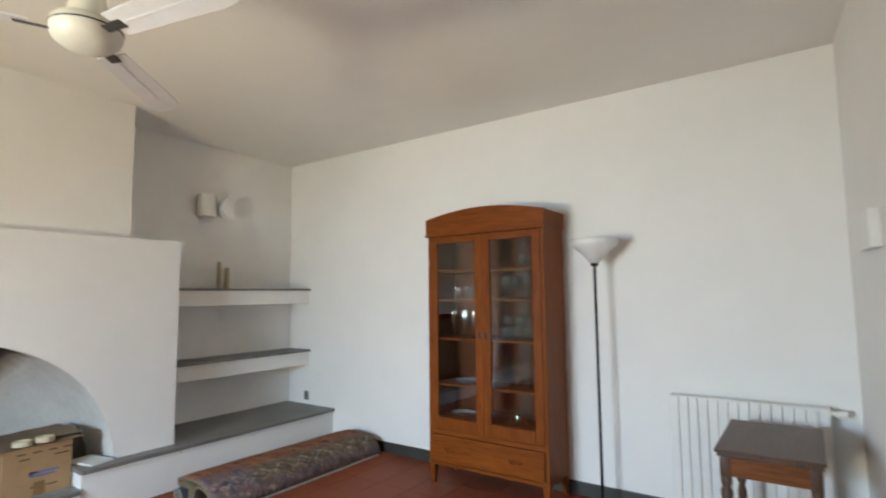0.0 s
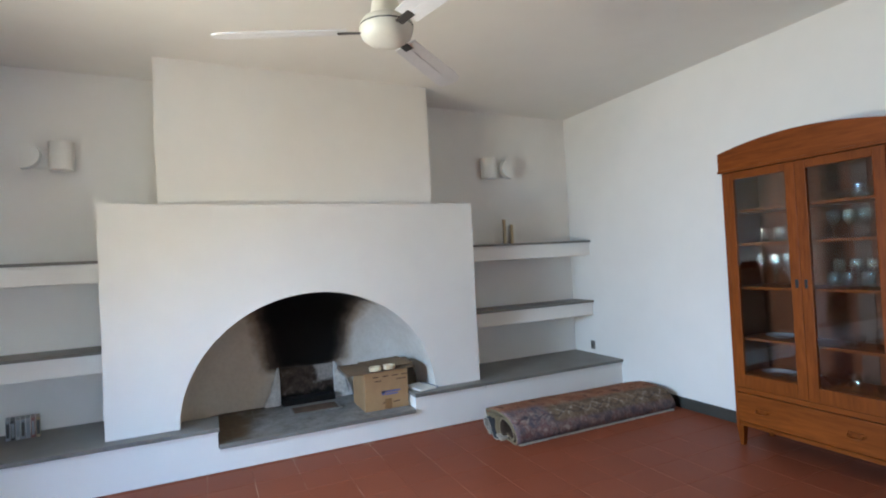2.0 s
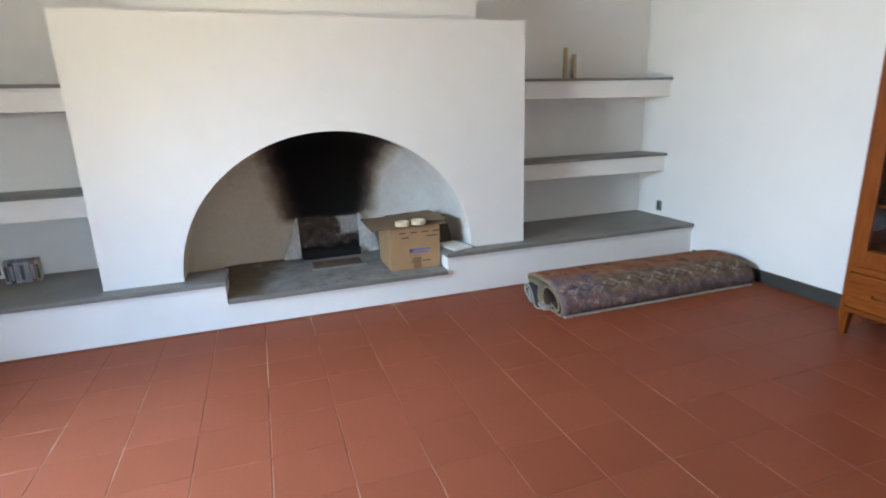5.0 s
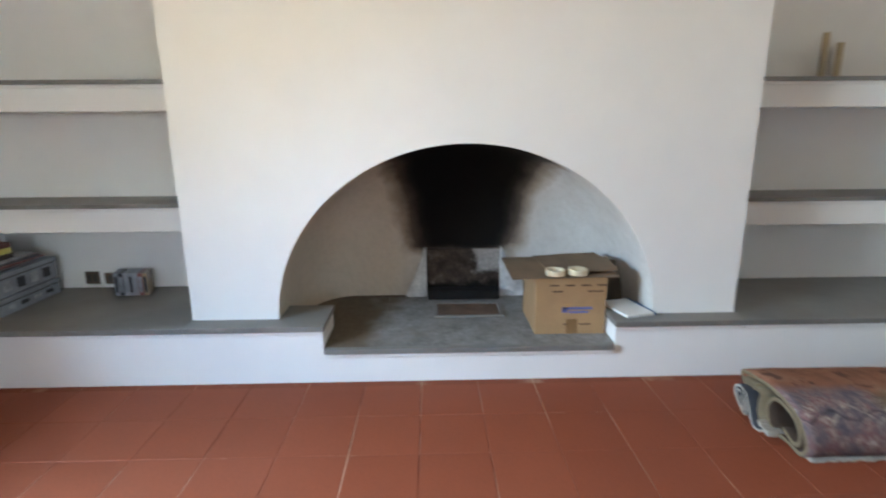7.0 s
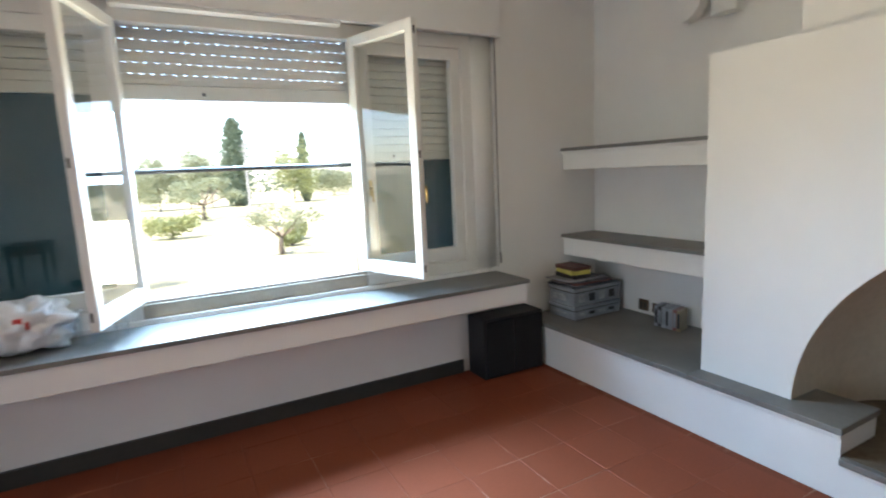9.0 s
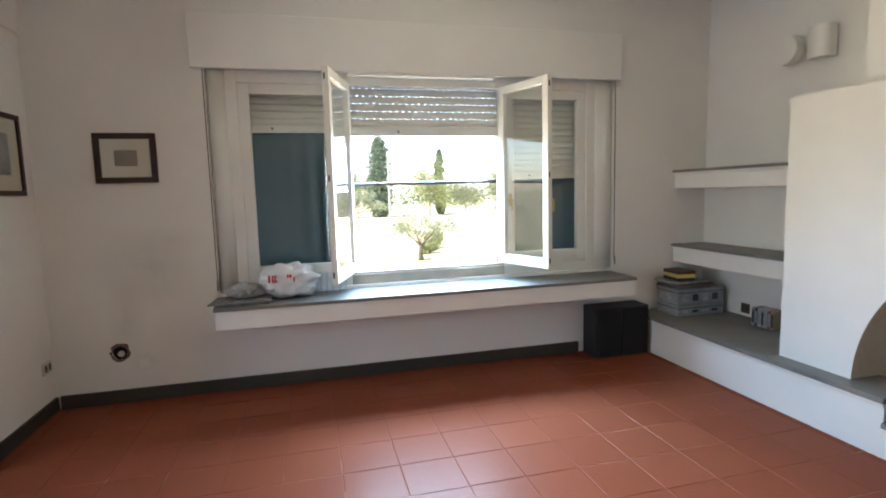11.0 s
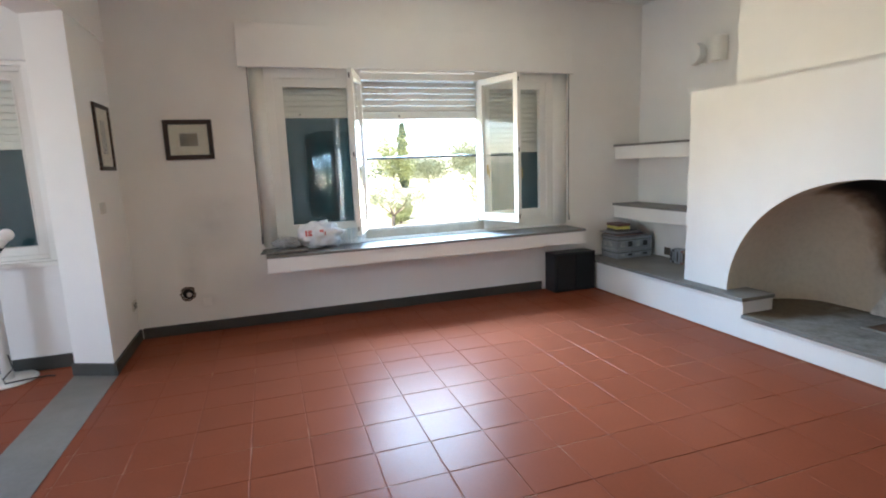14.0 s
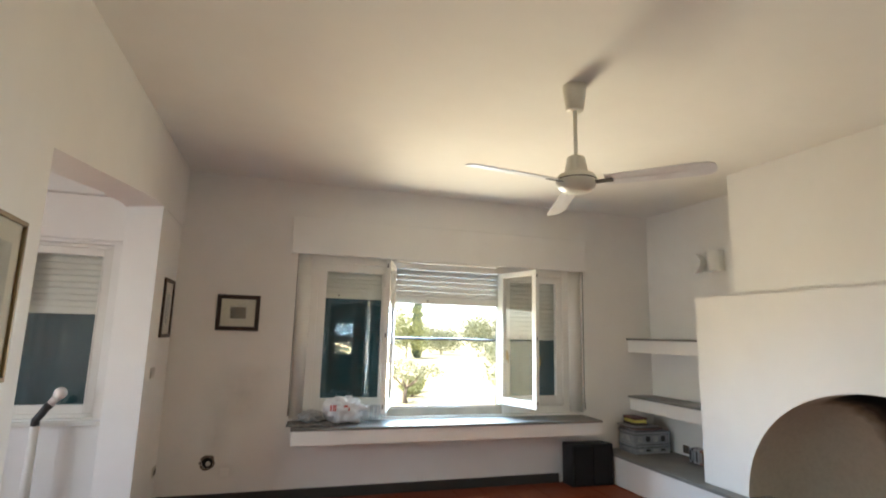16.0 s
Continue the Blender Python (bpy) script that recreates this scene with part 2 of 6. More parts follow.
def fireback_mat(name):
    """Burnt firebrick: brown soot, a pale ashen patch in one upper corner, black along the foot."""
    m, t, b, _ = nodes_of(name)
    tc = t.nodes.new("ShaderNodeTexCoord")
    sep = t.nodes.new("ShaderNodeSeparateXYZ")
    t.links.new(tc.outputs["Object"], sep.inputs[0])
    n1, n2 = noise_n(t, 9, 5, 0.7), noise_n(t, 45, 4)
    base = ramp(t, n1, [(0.35, (0.035, 0.026, 0.020)), (0.55, (0.085, 0.062, 0.048)), (0.7, (0.17, 0.145, 0.125))])
    wob = math_n(t, "MULTIPLY", math_n(t, "SUBTRACT", n1, 0.5), 0.16)
    pale = math_n(t, "MULTIPLY", math_n(t, "MULTIPLY", math_n(t, "SUBTRACT", math_n(t, "ADD", sep.outputs[1], wob), 2.775), 22.0, True), math_n(t, "MULTIPLY", math_n(t, "SUBTRACT", math_n(t, "ADD", sep.outputs[2], wob), 0.325), 26.0, True))
    base = mix_c(t, math_n(t, "MULTIPLY", pale, 0.85), base, (0.42, 0.395, 0.37))
    foot = math_n(t, "MULTIPLY", math_n(t, "SUBTRACT", 0.305, math_n(t, "ADD", sep.outputs[2], wob)), 22.0, True)
    base = mix_c(t, foot, base, (0.013, 0.011, 0.010))
    t.links.new(mix_c(t, 0.7, base, ramp(t, n2, [(0.3, (0.55,) * 3), (0.65, (1, 1, 1))]), "MULTIPLY"), b.inputs["Base Color"])
    b.inputs["Roughness"].default_value = 0.9
    b.inputs["Specular IOR Level"].default_value = 0.2
    bump(t, b, n1, 0.6, 0.008)
    return m


def rug_mat(name):
    """Worn oriental carpet along its sheet: brick-red field, then a plum and olive border with cream zigzags and rosettes."""
    m, t, b, _ = nodes_of(name)
    tc = t.nodes.new("ShaderNodeTexCoord")
    sep = t.nodes.new("ShaderNodeSeparateXYZ")
    t.links.new(tc.outputs["UV"], sep.inputs[0])
    u, v = sep.outputs[0], sep.outputs[1]
    n1, n2, n3 = noise_n(t, 7, 4, 0.6, None, "UV"), noise_n(t, 230, 3, 0.7), noise_n(t, 24, 3, 0.6, None, "UV")
    n4 = noise_n(t, 11, 3, 0.6, None, "UV")

    def wobble(x, k):
        return math_n(t, "ADD", x, math_n(t, "MULTIPLY", math_n(t, "SUBTRACT", n3, 0.5), k))

    def tri(x, period):
        return math_n(t, "ABSOLUTE", math_n(t, "SUBTRACT", math_n(t, "FRACT", math_n(t, "DIVIDE", x, period)), 0.5))

    def step(x, lo, hi):
        return math_n(t, "DIVIDE", math_n(t, "SUBTRACT", x, lo), hi - lo, True)

    def near(x, at, half):
        return math_n(t, "SUBTRACT", 1.0, math_n(t, "DIVIDE", math_n(t, "ABSOLUTE", math_n(t, "SUBTRACT", x, at)), half), True)

    field = ramp(t, n1, [(0.3, (0.21, 0.10, 0.062)), (0.5, (0.32, 0.145, 0.085)), (0.7, (0.35, 0.20, 0.125))])
    marks = ramp(t, n4, [(0.56, (0, 0, 0)), (0.63, (1, 1, 1))])
    field = mix_c(t, math_n(t, "MULTIPLY", marks, 0.75), field, (0.095, 0.045, 0.04))
    olive = ramp(t, n1, [(0.35, (0.14, 0.10, 0.07)), (0.65, (0.23, 0.165, 0.11))])
    plum = ramp(t, n4, [(0.36, (0.12, 0.11, 0.13)), (0.48, (0.20, 0.155, 0.16)), (0.60, (0.245, 0.135, 0.13)), (0.70, (0.48, 0.41, 0.37))])
    uu = wobble(u, 0.05)
    c = mix_c(t, step(uu, 0.36, 0.41), field, olive)
    c = mix_c(t, math_n(t, "MULTIPLY", step(uu, 0.545, 0.565), 0.8), c, plum)
    c = mix_c(t, math_n(t, "MULTIPLY", step(math_n(t, "SUBTRACT", 4.34, wobble(v, 0.08)), 0.0, 0.05), step(uu, 0.31, 0.38)), c, plum)
    zig = math_n(t, "ADD", uu, math_n(t, "MULTIPLY", tri(v, 0.19), 0.17))
    cream = math_n(t, "MULTIPLY", near(zig, 0.525, 0.013), step(n3, 0.40, 0.55))
    curl = ramp(t, n3, [(0.50, (0, 0, 0)), (0.53, (1, 1, 1)), (0.56, (1, 1, 1)), (0.59, (0, 0, 0))])
    cream = math_n(t, "ADD", cream, math_n(t, "MULTIPLY", math_n(t, "MULTIPLY", curl, step(n4, 0.42, 0.55)), math_n(t, "MULTIPLY", step(uu, 0.34, 0.40), 0.55)), True)
    c = mix_c(t, math_n(t, "MULTIPLY", cream, 0.8), c, (0.50, 0.43, 0.36))
    dark = near(math_n(t, "ADD", uu, math_n(t, "MULTIPLY", tri(math_n(t, "ADD", v, 0.095), 0.19), 0.10)), 0.52, 0.010)
    c = mix_c(t, math_n(t, "MULTIPLY", dark, 0.7), c, (0.05, 0.045, 0.055))
    c = mix_c(t, step(u, 0.665, 0.69), c, (0.075, 0.05, 0.035))
    t.links.new(mix_c(t, 0.9, c, ramp(t, n2, [(0.3, (0.50,) * 3), (0.7, (1.0, 0.96, 0.96))]), "MULTIPLY"), b.inputs["Base Color"])
    b.inputs["Roughness"].default_value = 0.95
    b.inputs["Specular IOR Level"].default_value = 0.1
    bump(t, b, n2, 0.5, 0.003)
    return m


def stained_plaster(name, color):
    """White plaster with a grey smudge low beside the window and dirt round the pipe hole."""
    m = plaster(name, color)
    t = m.node_tree
    b = t.nodes["Principled BSDF"]
    tc = t.nodes.new("ShaderNodeTexCoord")
    total = None
    for (cx, cz, rx, rz, k) in ((3.86, 0.92, 0.34, 0.30, 0.20), (4.02, 0.56, 0.13, 0.30, 0.20), (3.93, 0.27, 0.10, 0.08, 0.2), (3.70, 1.10, 0.25, 0.12, 0.10)):
        mp = t.nodes.new("ShaderNodeMapping")
        mp.inputs["Location"].default_value = (-cx / rx, 0, -cz / rz)
        mp.inputs["Scale"].default_value = (1 / rx, 0, 1 / rz)
        t.links.new(tc.outputs["Object"], mp.inputs["Vector"])
        ln = t.nodes.new("ShaderNodeVectorMath")
        ln.operation = "LENGTH"
        t.links.new(mp.outputs[0], ln.inputs[0])
        f = math_n(t, "MULTIPLY", math_n(t, "SUBTRACT", 1.0, ln.outputs["Value"], True), k)
        total = f if total is None else math_n(t, "ADD", total, f)
    total = math_n(t, "MULTIPLY", total, math_n(t, "MULTIPLY", noise_n(t, 6, 5, 0.65), 2.0), True)
    old = b.inputs["Base Color"].links[0].from_socket
    t.links.new(mix_c(t, total, old, (0.25, 0.24, 0.21)), b.inputs["Base Color"])
    return m


M_WALL = plaster("wall_plaster", (0.85, 0.832, 0.795))
M_WALL_S = stained_plaster("stained_wall_plaster", (0.85, 0.832, 0.795))
M_CEIL = plaster("ceiling_plaster", (0.85, 0.832, 0.79), 0.05)
M_STONE = surface("grey_stone", (0.215, 0.205, 0.188), 0.5, 0.22, 2.5, 45, 0.2, 0.002)
M_HEARTH = hearth_mat("sooty_hearth_stone")
M_SLATE = surface("slate_baseboard", (0.050, 0.049, 0.042), 0.5, 0.25, 3, 50, 0.2)
M_TILE = terracotta("terracotta")
M_GROUT = grout_mat("grout")
M_PAINT = surface("white_joinery", (0.78, 0.755, 0.70), 0.4, 0.05, 3, 60, 0.05, 0.0006)
M_CREAM = surface("cream_shutter", (0.70, 0.68, 0.62), 0.45, 0.06, 3, 60, 0.05, 0.0006)
M_GLASS = glass("window_glass", (0.97, 0.98, 0.97), 1.15)
M_CABGLASS = glass("cabinet_glass", (0.93, 0.95, 0.94), 1.0)
M_CHERRY = wood("cherry_wood", (0.14, 0.034, 0.0045), (0.265, 0.069, 0.010), 1, 0.42, "Z", 0.12)
M_CHERRY_X = wood("cherry_wood_across", (0.14, 0.034, 0.0045), (0.265, 0.069, 0.010), 1, 0.42, "X", 0.12)
# Darker copy of the cherry wood: the cabinet's inner shade put into the colour.
M_CHERRY_SHADE = wood("cherry_wood_shaded", (0.085, 0.027, 0.011), (0.17, 0.055, 0.022), 1, 0.6, "Z", 0.1)
M_WALNUT = wood("walnut", (0.06, 0.032, 0.022), (0.13, 0.068, 0.042), 1.2, 0.4, "Y")
M_WALNUT_MID = wood("walnut_apron", (0.09, 0.026, 0.007), (0.24, 0.075, 0.014), 1.6, 0.4, "X")
M_SOOT = soot_plaster("sooty_plaster")
M_BLACK = surface("black_vinyl", (0.016, 0.016, 0.018), 0.5, 0.2, 3, 90, 0.2, 0.001)
M_BLACKMETAL = surface("black_metal", (0.015, 0.015, 0.015), 0.4, 0.15, 5, 90, 0.05, 0.0005, 0.3)
M_WHITEMETAL = surface("white_enamel", (0.80, 0.79, 0.75), 0.35, 0.05, 4, 90, 0.04, 0.0005)
M_CARD = surface("cardboard", (0.40, 0.245, 0.12), 0.85, 0.12, 6, 70, 0.2, 0.001, 0, (1, 1, 4))
M_CARD_DARK = surface("cardboard_inner", (0.22, 0.15, 0.09), 0.9, 0.15, 6, 70, 0.2, 0.001)
M_RUG = rug_mat("oriental_carpet")
M_RUGBACK = surface("carpet_back", (0.20, 0.15, 0.085), 0.95, 0.2, 8, 160, 0.4, 0.002)
M_RUGEDGE = surface("carpet_fringe", (0.50, 0.44, 0.36), 0.95, 0.2, 10, 160, 0.4, 0.002)
M_DARKRUG = surface("dark_carpet", (0.035, 0.035, 0.04), 0.95, 0.25, 8, 160, 0.4, 0.002)
M_IRON = surface("iron_rail", (0.10, 0.095, 0.085), 0.55, 0.2, 6, 90, 0.15, 0.001, 0.5)
M_BRASS = surface("brass", (0.55, 0.38, 0.14), 0.3, 0.15, 8, 90, 0.05, 0.0005, 1.0)


# ---- mesh helpers ----
def link_mesh(name, bm, mats, parent=None, label="", smooth=False):
    me = bpy.data.meshes.new(name)
    bmesh.ops.recalc_face_normals(bm, faces=bm.faces)
    bm.to_mesh(me)
    bm.free()
    for m in (mats if isinstance(mats, (list, tuple)) else [mats]):
        me.materials.append(m)
    if smooth:
        for p in me.polygons:
            p.use_smooth = True
    ob = new(name, me)
    if parent:
        ob.parent = parent
        ob.matrix_parent_inverse = parent.matrix_basis.inverted()
    if label:
        ob["label"] = label
    return ob


def part(name, bm, material, parent, label="", smooth=False):
    return link_mesh(name, bm, material, parent, label, smooth)


def thing(name, label, category, at=(0, 0, 0), group="", kind=""):
    e = new(name)
    e.empty_display_size = 0.1
    e.matrix_basis = Matrix.Translation(at)
    return tagged(e, label, category, group, kind)


def add_box(bm, lo, hi, bevel=0.0, m=None):
    lo, hi = Vector(lo), Vector(hi)
    g = bmesh.ops.create_cube(bm, size=1.0)
    vs = g["verts"]
    for v in vs:
        v.co = Vector([lo[i] + (v.co[i] + 0.5) * (hi[i] - lo[i]) for i in range(3)])
    if bevel > 0:
        es = list({e for v in vs for e in v.link_edges})
        r = bmesh.ops.bevel(bm, geom=es, offset=bevel, segments=2, affect='EDGES', profile=0.6)
        vs = list({v for f in r["faces"] for v in f.verts} | {v for v in vs if v.is_valid})
    if m is not None:
        bmesh.ops.transform(bm, matrix=m, verts=[v for v in vs if v.is_valid])
    return vs


def box(lo, hi, bevel=0.0, m=None):
    bm = bmesh.new()
    add_box(bm, lo, hi, bevel)
    if m is not None:
        bm.transform(m)
    return bm


def revolve(profile, steps=24, at=(0, 0, 0), m=None, closed_ends=True):
    """Surface of revolution about z of (radius, height) points."""
    bm = bmesh.new()
    rings = []
    for r, z in profile:
        rings.append([bm.verts.new((max(r, 1e-4) * math.cos(2 * math.pi * k / steps), max(r, 1e-4) * math.sin(2 * math.pi * k / steps), z)) for k in range(steps)])
    for a, b in zip(rings, rings[1:]):
        for k in range(steps):
            bm.faces.new((a[k], a[(k + 1) % steps], b[(k + 1) % steps], b[k]))
    if closed_ends:
        bm.faces.new(rings[0])
        bm.faces.new(rings[-1])
    if m is not None:
        bm.transform(m)
    bm.transform(Matrix.Translation(at))
    return bm


def tube(points, radius, steps=8):
    """A round bar along points."""
    bm = bmesh.new()
    pts = [Vector(p) for p in points]
    rings = []
    for i, p in enumerate(pts):
        d = (pts[min(i + 1, len(pts) - 1)] - pts[max(i - 1, 0)]).normalized()
        u = d.orthogonal().normalized() if i == 0 else (rings_u - d * rings_u.dot(d)).normalized()
        rings_u = u
        w = d.cross(u)
        r = radius[i] if isinstance(radius, (list, tuple)) else radius
        rings.append([bm.verts.new(p + (u * math.cos(2 * math.pi * k / steps) + w * math.sin(2 * math.pi * k / steps)) * r) for k in range(steps)])
    for a, b in zip(rings, rings[1:]):
        for k in range(steps):
            bm.faces.new((a[k], a[(k + 1) % steps], b[(k + 1) % steps], b[k]))
    bm.faces.new(rings[0])
    bm.faces.new(rings[-1])
    return bm


def merge(*bms):
    out = bmesh.new()
    for b in bms:
        me = bpy.data.meshes.new("tmp")
        b.to_mesh(me)
        b.free()
        out.from_mesh(me)
        bpy.data.meshes.remove(me)
    return out


def prism(outline, axis, lo, hi):
    """A closed outline of (u, v) pushed along an axis."""
    bm = bmesh.new()
    place = {"x": lambda u, v, w: (w, u, v), "y": lambda u, v, w: (u, w, v), "z": lambda u, v, w: (u, v, w)}[axis]
    a = [bm.verts.new(place(u, v, lo)) for u, v in outline]
    b = [bm.verts.new(place(u, v, hi)) for u, v in outline]
    n = len(outline)
    bm.faces.new(a)
    bm.faces.new(b)
    for k in range(n):
        bm.faces.new((a[k], a[(k + 1) % n], b[(k + 1) % n], b[k]))
    return bm


def holed_wall(us, vs, holes, axis, lo, hi):
    """A wall of grid cells with rectangular holes (index pairs) cut right through it."""
    bm = bmesh.new()
    place = (lambda u, v, w: (w, u, v)) if axis == "x" else (lambda u, v, w: (u, w, v))
    cache = {}

    def vert(i, j, k):
        if (i, j, k) not in cache:
            cache[i, j, k] = bm.verts.new(place(us[i], vs[j], hi if k else lo))
        return cache[i, j, k]
    solid = lambda i, j: 0 <= i < len(us) - 1 and 0 <= j < len(vs) - 1 and (i, j) not in holes
    for i in range(len(us) - 1):
        for j in range(len(vs) - 1):
            if not solid(i, j):
                continue
            for k in (0, 1):
                bm.faces.new([vert(i, j, k), vert(i + 1, j, k), vert(i + 1, j + 1, k), vert(i, j + 1, k)])
            for (di, dj, a, b) in ((-1, 0, (i, j), (i, j + 1)), (1, 0, (i + 1, j), (i + 1, j + 1)), (0, -1, (i, j), (i + 1, j)), (0, 1, (i, j + 1), (i + 1, j + 1))):
                if not solid(i + di, j + dj):
                    bm.faces.new([vert(*a, 0), vert(*b, 0), vert(*b, 1), vert(*a, 1)])
    return bm


def structure(name, bm, mat, label, category, smooth=False):
    return tagged(link_mesh(name, bm, mat, None, "", smooth), label, category, kind="structure")


# ---- plan ----
SOUTH, NORTH, WEST = -0.05, 5.65, -0.60     # inner faces of the room's walls
FX = 0.0                                    # front of the fireplace
WIN_L, WIN_R, WIN_B, WIN_T = 3.42, 0.31, 0.70, 2.26
CEIL_S, CEIL_N = 2.957, 2.873
TILT_E = math.atan(0.072)                   # the east wall runs askew beyond the opening


def east_x(y):
    return 4.475 - 0.010 * y if y < 3.0 else 4.445 - 0.072 * (y - 3.0)


def ceil_z(y):
    return CEIL_S + (CEIL_N - CEIL_S) * (y - SOUTH) / (NORTH - SOUTH)


# ---- walls, floor, ceiling ----
D_SOUTH = 0.42                              # south wall of the next room
structure("wall_south", holed_wall([WEST - 0.3, WIN_R, WIN_L, 4.75], [-0.3, WIN_B, WIN_T, 3.2], {(1, 1)}, "y", -0.40, SOUTH), M_WALL_S,
          "white plastered wall around the wide window", "wall")
structure("wall_west", merge(box((-0.90, SOUTH, -0.3), (WEST, 1.70, 3.2)), box((-0.98, 1.70, -0.3), (-0.76, 3.715, 3.2)), box((-0.90, 3.715, -0.3), (WEST, NORTH, 3.2))), M_WALL,
          "white plastered wall behind the fireplace niches", "wall")
structure("wall_north", box((WEST - 0.3, NORTH, -0.3), (8.3, NORTH + 0.3, 3.2)), M_WALL, "plain white plastered wall", "wall")


def slanted(y0, y1, z0, z1, thick=0.29):
    """A stretch of the askew east wall."""
    pts = [(east_x(y0), y0), (east_x(y1), y1), (east_x(y1) + thick, y1), (east_x(y0) + thick, y0)]
    return prism(pts, "z", z0, z1)


structure("wall_east", merge(slanted(2.80, 3.0, -0.3, 3.2), slanted(3.0, NORTH, -0.3, 3.2)), M_WALL, "white plastered wall beside the wide opening", "wall")
structure("wall_pier", prism([(4.475, SOUTH), (4.467, 0.79), (4.74, 0.665), (4.765, SOUTH)], "z", -0.3, 2.41), M_WALL, "short white plastered pier beside the opening", "wall")
structure("wall_beam", prism([(SOUTH, 2.41), (0.79, 2.41), (1.25, 2.375), (2.80, 2.18), (2.80, 3.2), (SOUTH, 3.2)], "x", 4.458, 4.752), M_WALL, "white plastered beam over the wide opening", "beam")
cl = bmesh.new()
top, low = [], []
for (x, y) in ((WEST - 0.3, SOUTH - 0.3), (4.80, SOUTH - 0.3), (4.80, NORTH + 0.3), (WEST - 0.3, NORTH + 0.3)):
    low.append(cl.verts.new((x, y, ceil_z(y))))
    top.append(cl.verts.new((x, y, 3.3)))
cl.faces.new(low)
cl.faces.new(top)
for k in range(4):
    cl.faces.new((low[k], low[(k + 1) % 4], top[(k + 1) % 4], top[k]))
structure("ceiling", cl, M_CEIL, "white plastered ceiling, faintly uneven", "ceiling")

# next room, seen through the opening
DW = (4.86, 6.10, 0.81, 2.14)               # its window
structure("wall_dining_south", holed_wall([4.72, DW[0], DW[1], 8.3], [-0.3, DW[2], DW[3], 3.2], {(1, 1)}, "y", 0.15, D_SOUTH), M_WALL, "white plastered wall of the next room", "wall")
structure("wall_dining_east", holed_wall([0.15, 2.2, 4.2, NORTH], [-0.3, 0.9, 2.2, 3.2], {(1, 1)}, "x", 8.0, 8.3), M_WALL, "plain white wall closing the next room", "wall")
structure("ceiling_dining", box((4.68, 0.15, 2.66), (8.3, NORTH + 0.3, 3.2)), M_CEIL, "white ceiling of the next room", "ceiling")
structure("cornice_dining", box((4.70, D_SOUTH, 2.52), (8.0, D_SOUTH + 0.10, 2.66)), M_WALL, "plastered ledge under the next room's ceiling", "ledge")

floor = structure("floor", merge(box((WEST - 0.3, -0.4, -0.25), (4.75, NORTH + 0.3, -0.0020)), box((4.75, 0.15, -0.25), (8.3, NORTH + 0.3, -0.0020))), M_GROUT, "terracotta tiled floor with pale joints", "floor")
structure("threshold", prism([(4.452, 0.795), (4.452, 2.80), (4.75, 2.80), (4.75, 0.66)], "z", -0.02, 0.004), M_STONE,
          "grey stone strip in the floor of the opening", "threshold")


# baseboards
BH = 0.092
structure("baseboard_south", box((0.64, SOUTH, 0.0), (4.45, SOUTH + 0.018, BH), 0.003), M_SLATE, "dark slate baseboard", "baseboard")
structure("baseboard_north", box((0.13, NORTH - 0.018, 0.0), (4.22, NORTH, BH), 0.003), M_SLATE, "dark slate baseboard", "baseboard")
structure("baseboard_pier", merge(prism([(4.457, SOUTH + 0.02), (4.449, 0.806), (4.469, 0.806), (4.477, SOUTH + 0.02)], "z", 0.005, BH),
          prism([(4.468, 0.806), (4.468, 0.788), (4.75, 0.658), (4.758, 0.675)], "z", 0.006, BH)), M_SLATE, "dark slate baseboard round the pier", "baseboard")
structure("baseboard_east", prism([(east_x(3.0) - 0.018, 2.82), (east_x(3.0) - 0.018, 3.0), (east_x(NORTH) - 0.018, NORTH - 0.02), (east_x(NORTH) + 0.002, NORTH - 0.02), (east_x(3.0) + 0.002, 3.0), (east_x(3.0) + 0.002, 2.82)], "z", 0.0, BH), M_SLATE, "dark slate baseboard", "baseboard")
structure("baseboard_dining", box((4.74, D_SOUTH, 0.0), (8.0, D_SOUTH + 0.018, 0.10), 0.003), M_SLATE, "dark slate baseboard of the next room", "baseboard")

# ---- fireplace ----
AY, AZ, AA, AB = 2.705, 0.300, 0.967, 0.888   # arch centre, spring, half width, rise
REC = -0.73
fireplace = thing("fireplace", "white plastered fireplace with a wide sooty arched opening", "fireplace", (FX, AY, 0))
arc = [(AY + AA * math.cos(math.pi * k / 48), AZ + AB * math.sin(math.pi * k / 48)) for k in range(49)]
bm = bmesh.new()
ztop, zbot = 1.872, 0.30
outer = []
for y, z in arc:
    outer.append((y, ztop))
fa = [bm.verts.new((FX, y, z)) for y, z in arc]
fo = [bm.verts.new((FX, y, z)) for y, z in outer]
for k in range(48):
    bm.faces.new((fa[k], fa[k + 1], fo[k + 1], fo[k]))
y0, y1 = 1.30, 4.10
for ya, yb, ia in ((arc[0][0], y1, 0), (y0, arc[-1][0], 48)):
    bm.faces.new([bm.verts.new(c) for c in ((FX, ya, zbot), (FX, yb, zbot), (FX, yb, ztop), (FX, ya, ztop))])
bk = [bm.verts.new(c) for c in ((WEST, y0, zbot), (WEST, y0, ztop), (WEST, y1, ztop), (WEST, y1, zbot))]
fr = [bm.verts.new(c) for c in ((FX, y0, zbot), (FX, y0, ztop), (FX, y1, ztop), (FX, y1, zbot))]
for a, b in ((0, 1), (1, 2), (2, 3)):
    bm.faces.new((fr[a], fr[b], bk[b], bk[a]))
bmesh.ops.remove_doubles(bm, verts=bm.verts, dist=0.0005)
part("surround", bm, M_WALL, fireplace, "smooth white plaster with an arched cut-out")
part("chimney_breast", box((WEST, 1.655, ztop), (-0.085, 3.76, 3.1)), M_WALL, fireplace)
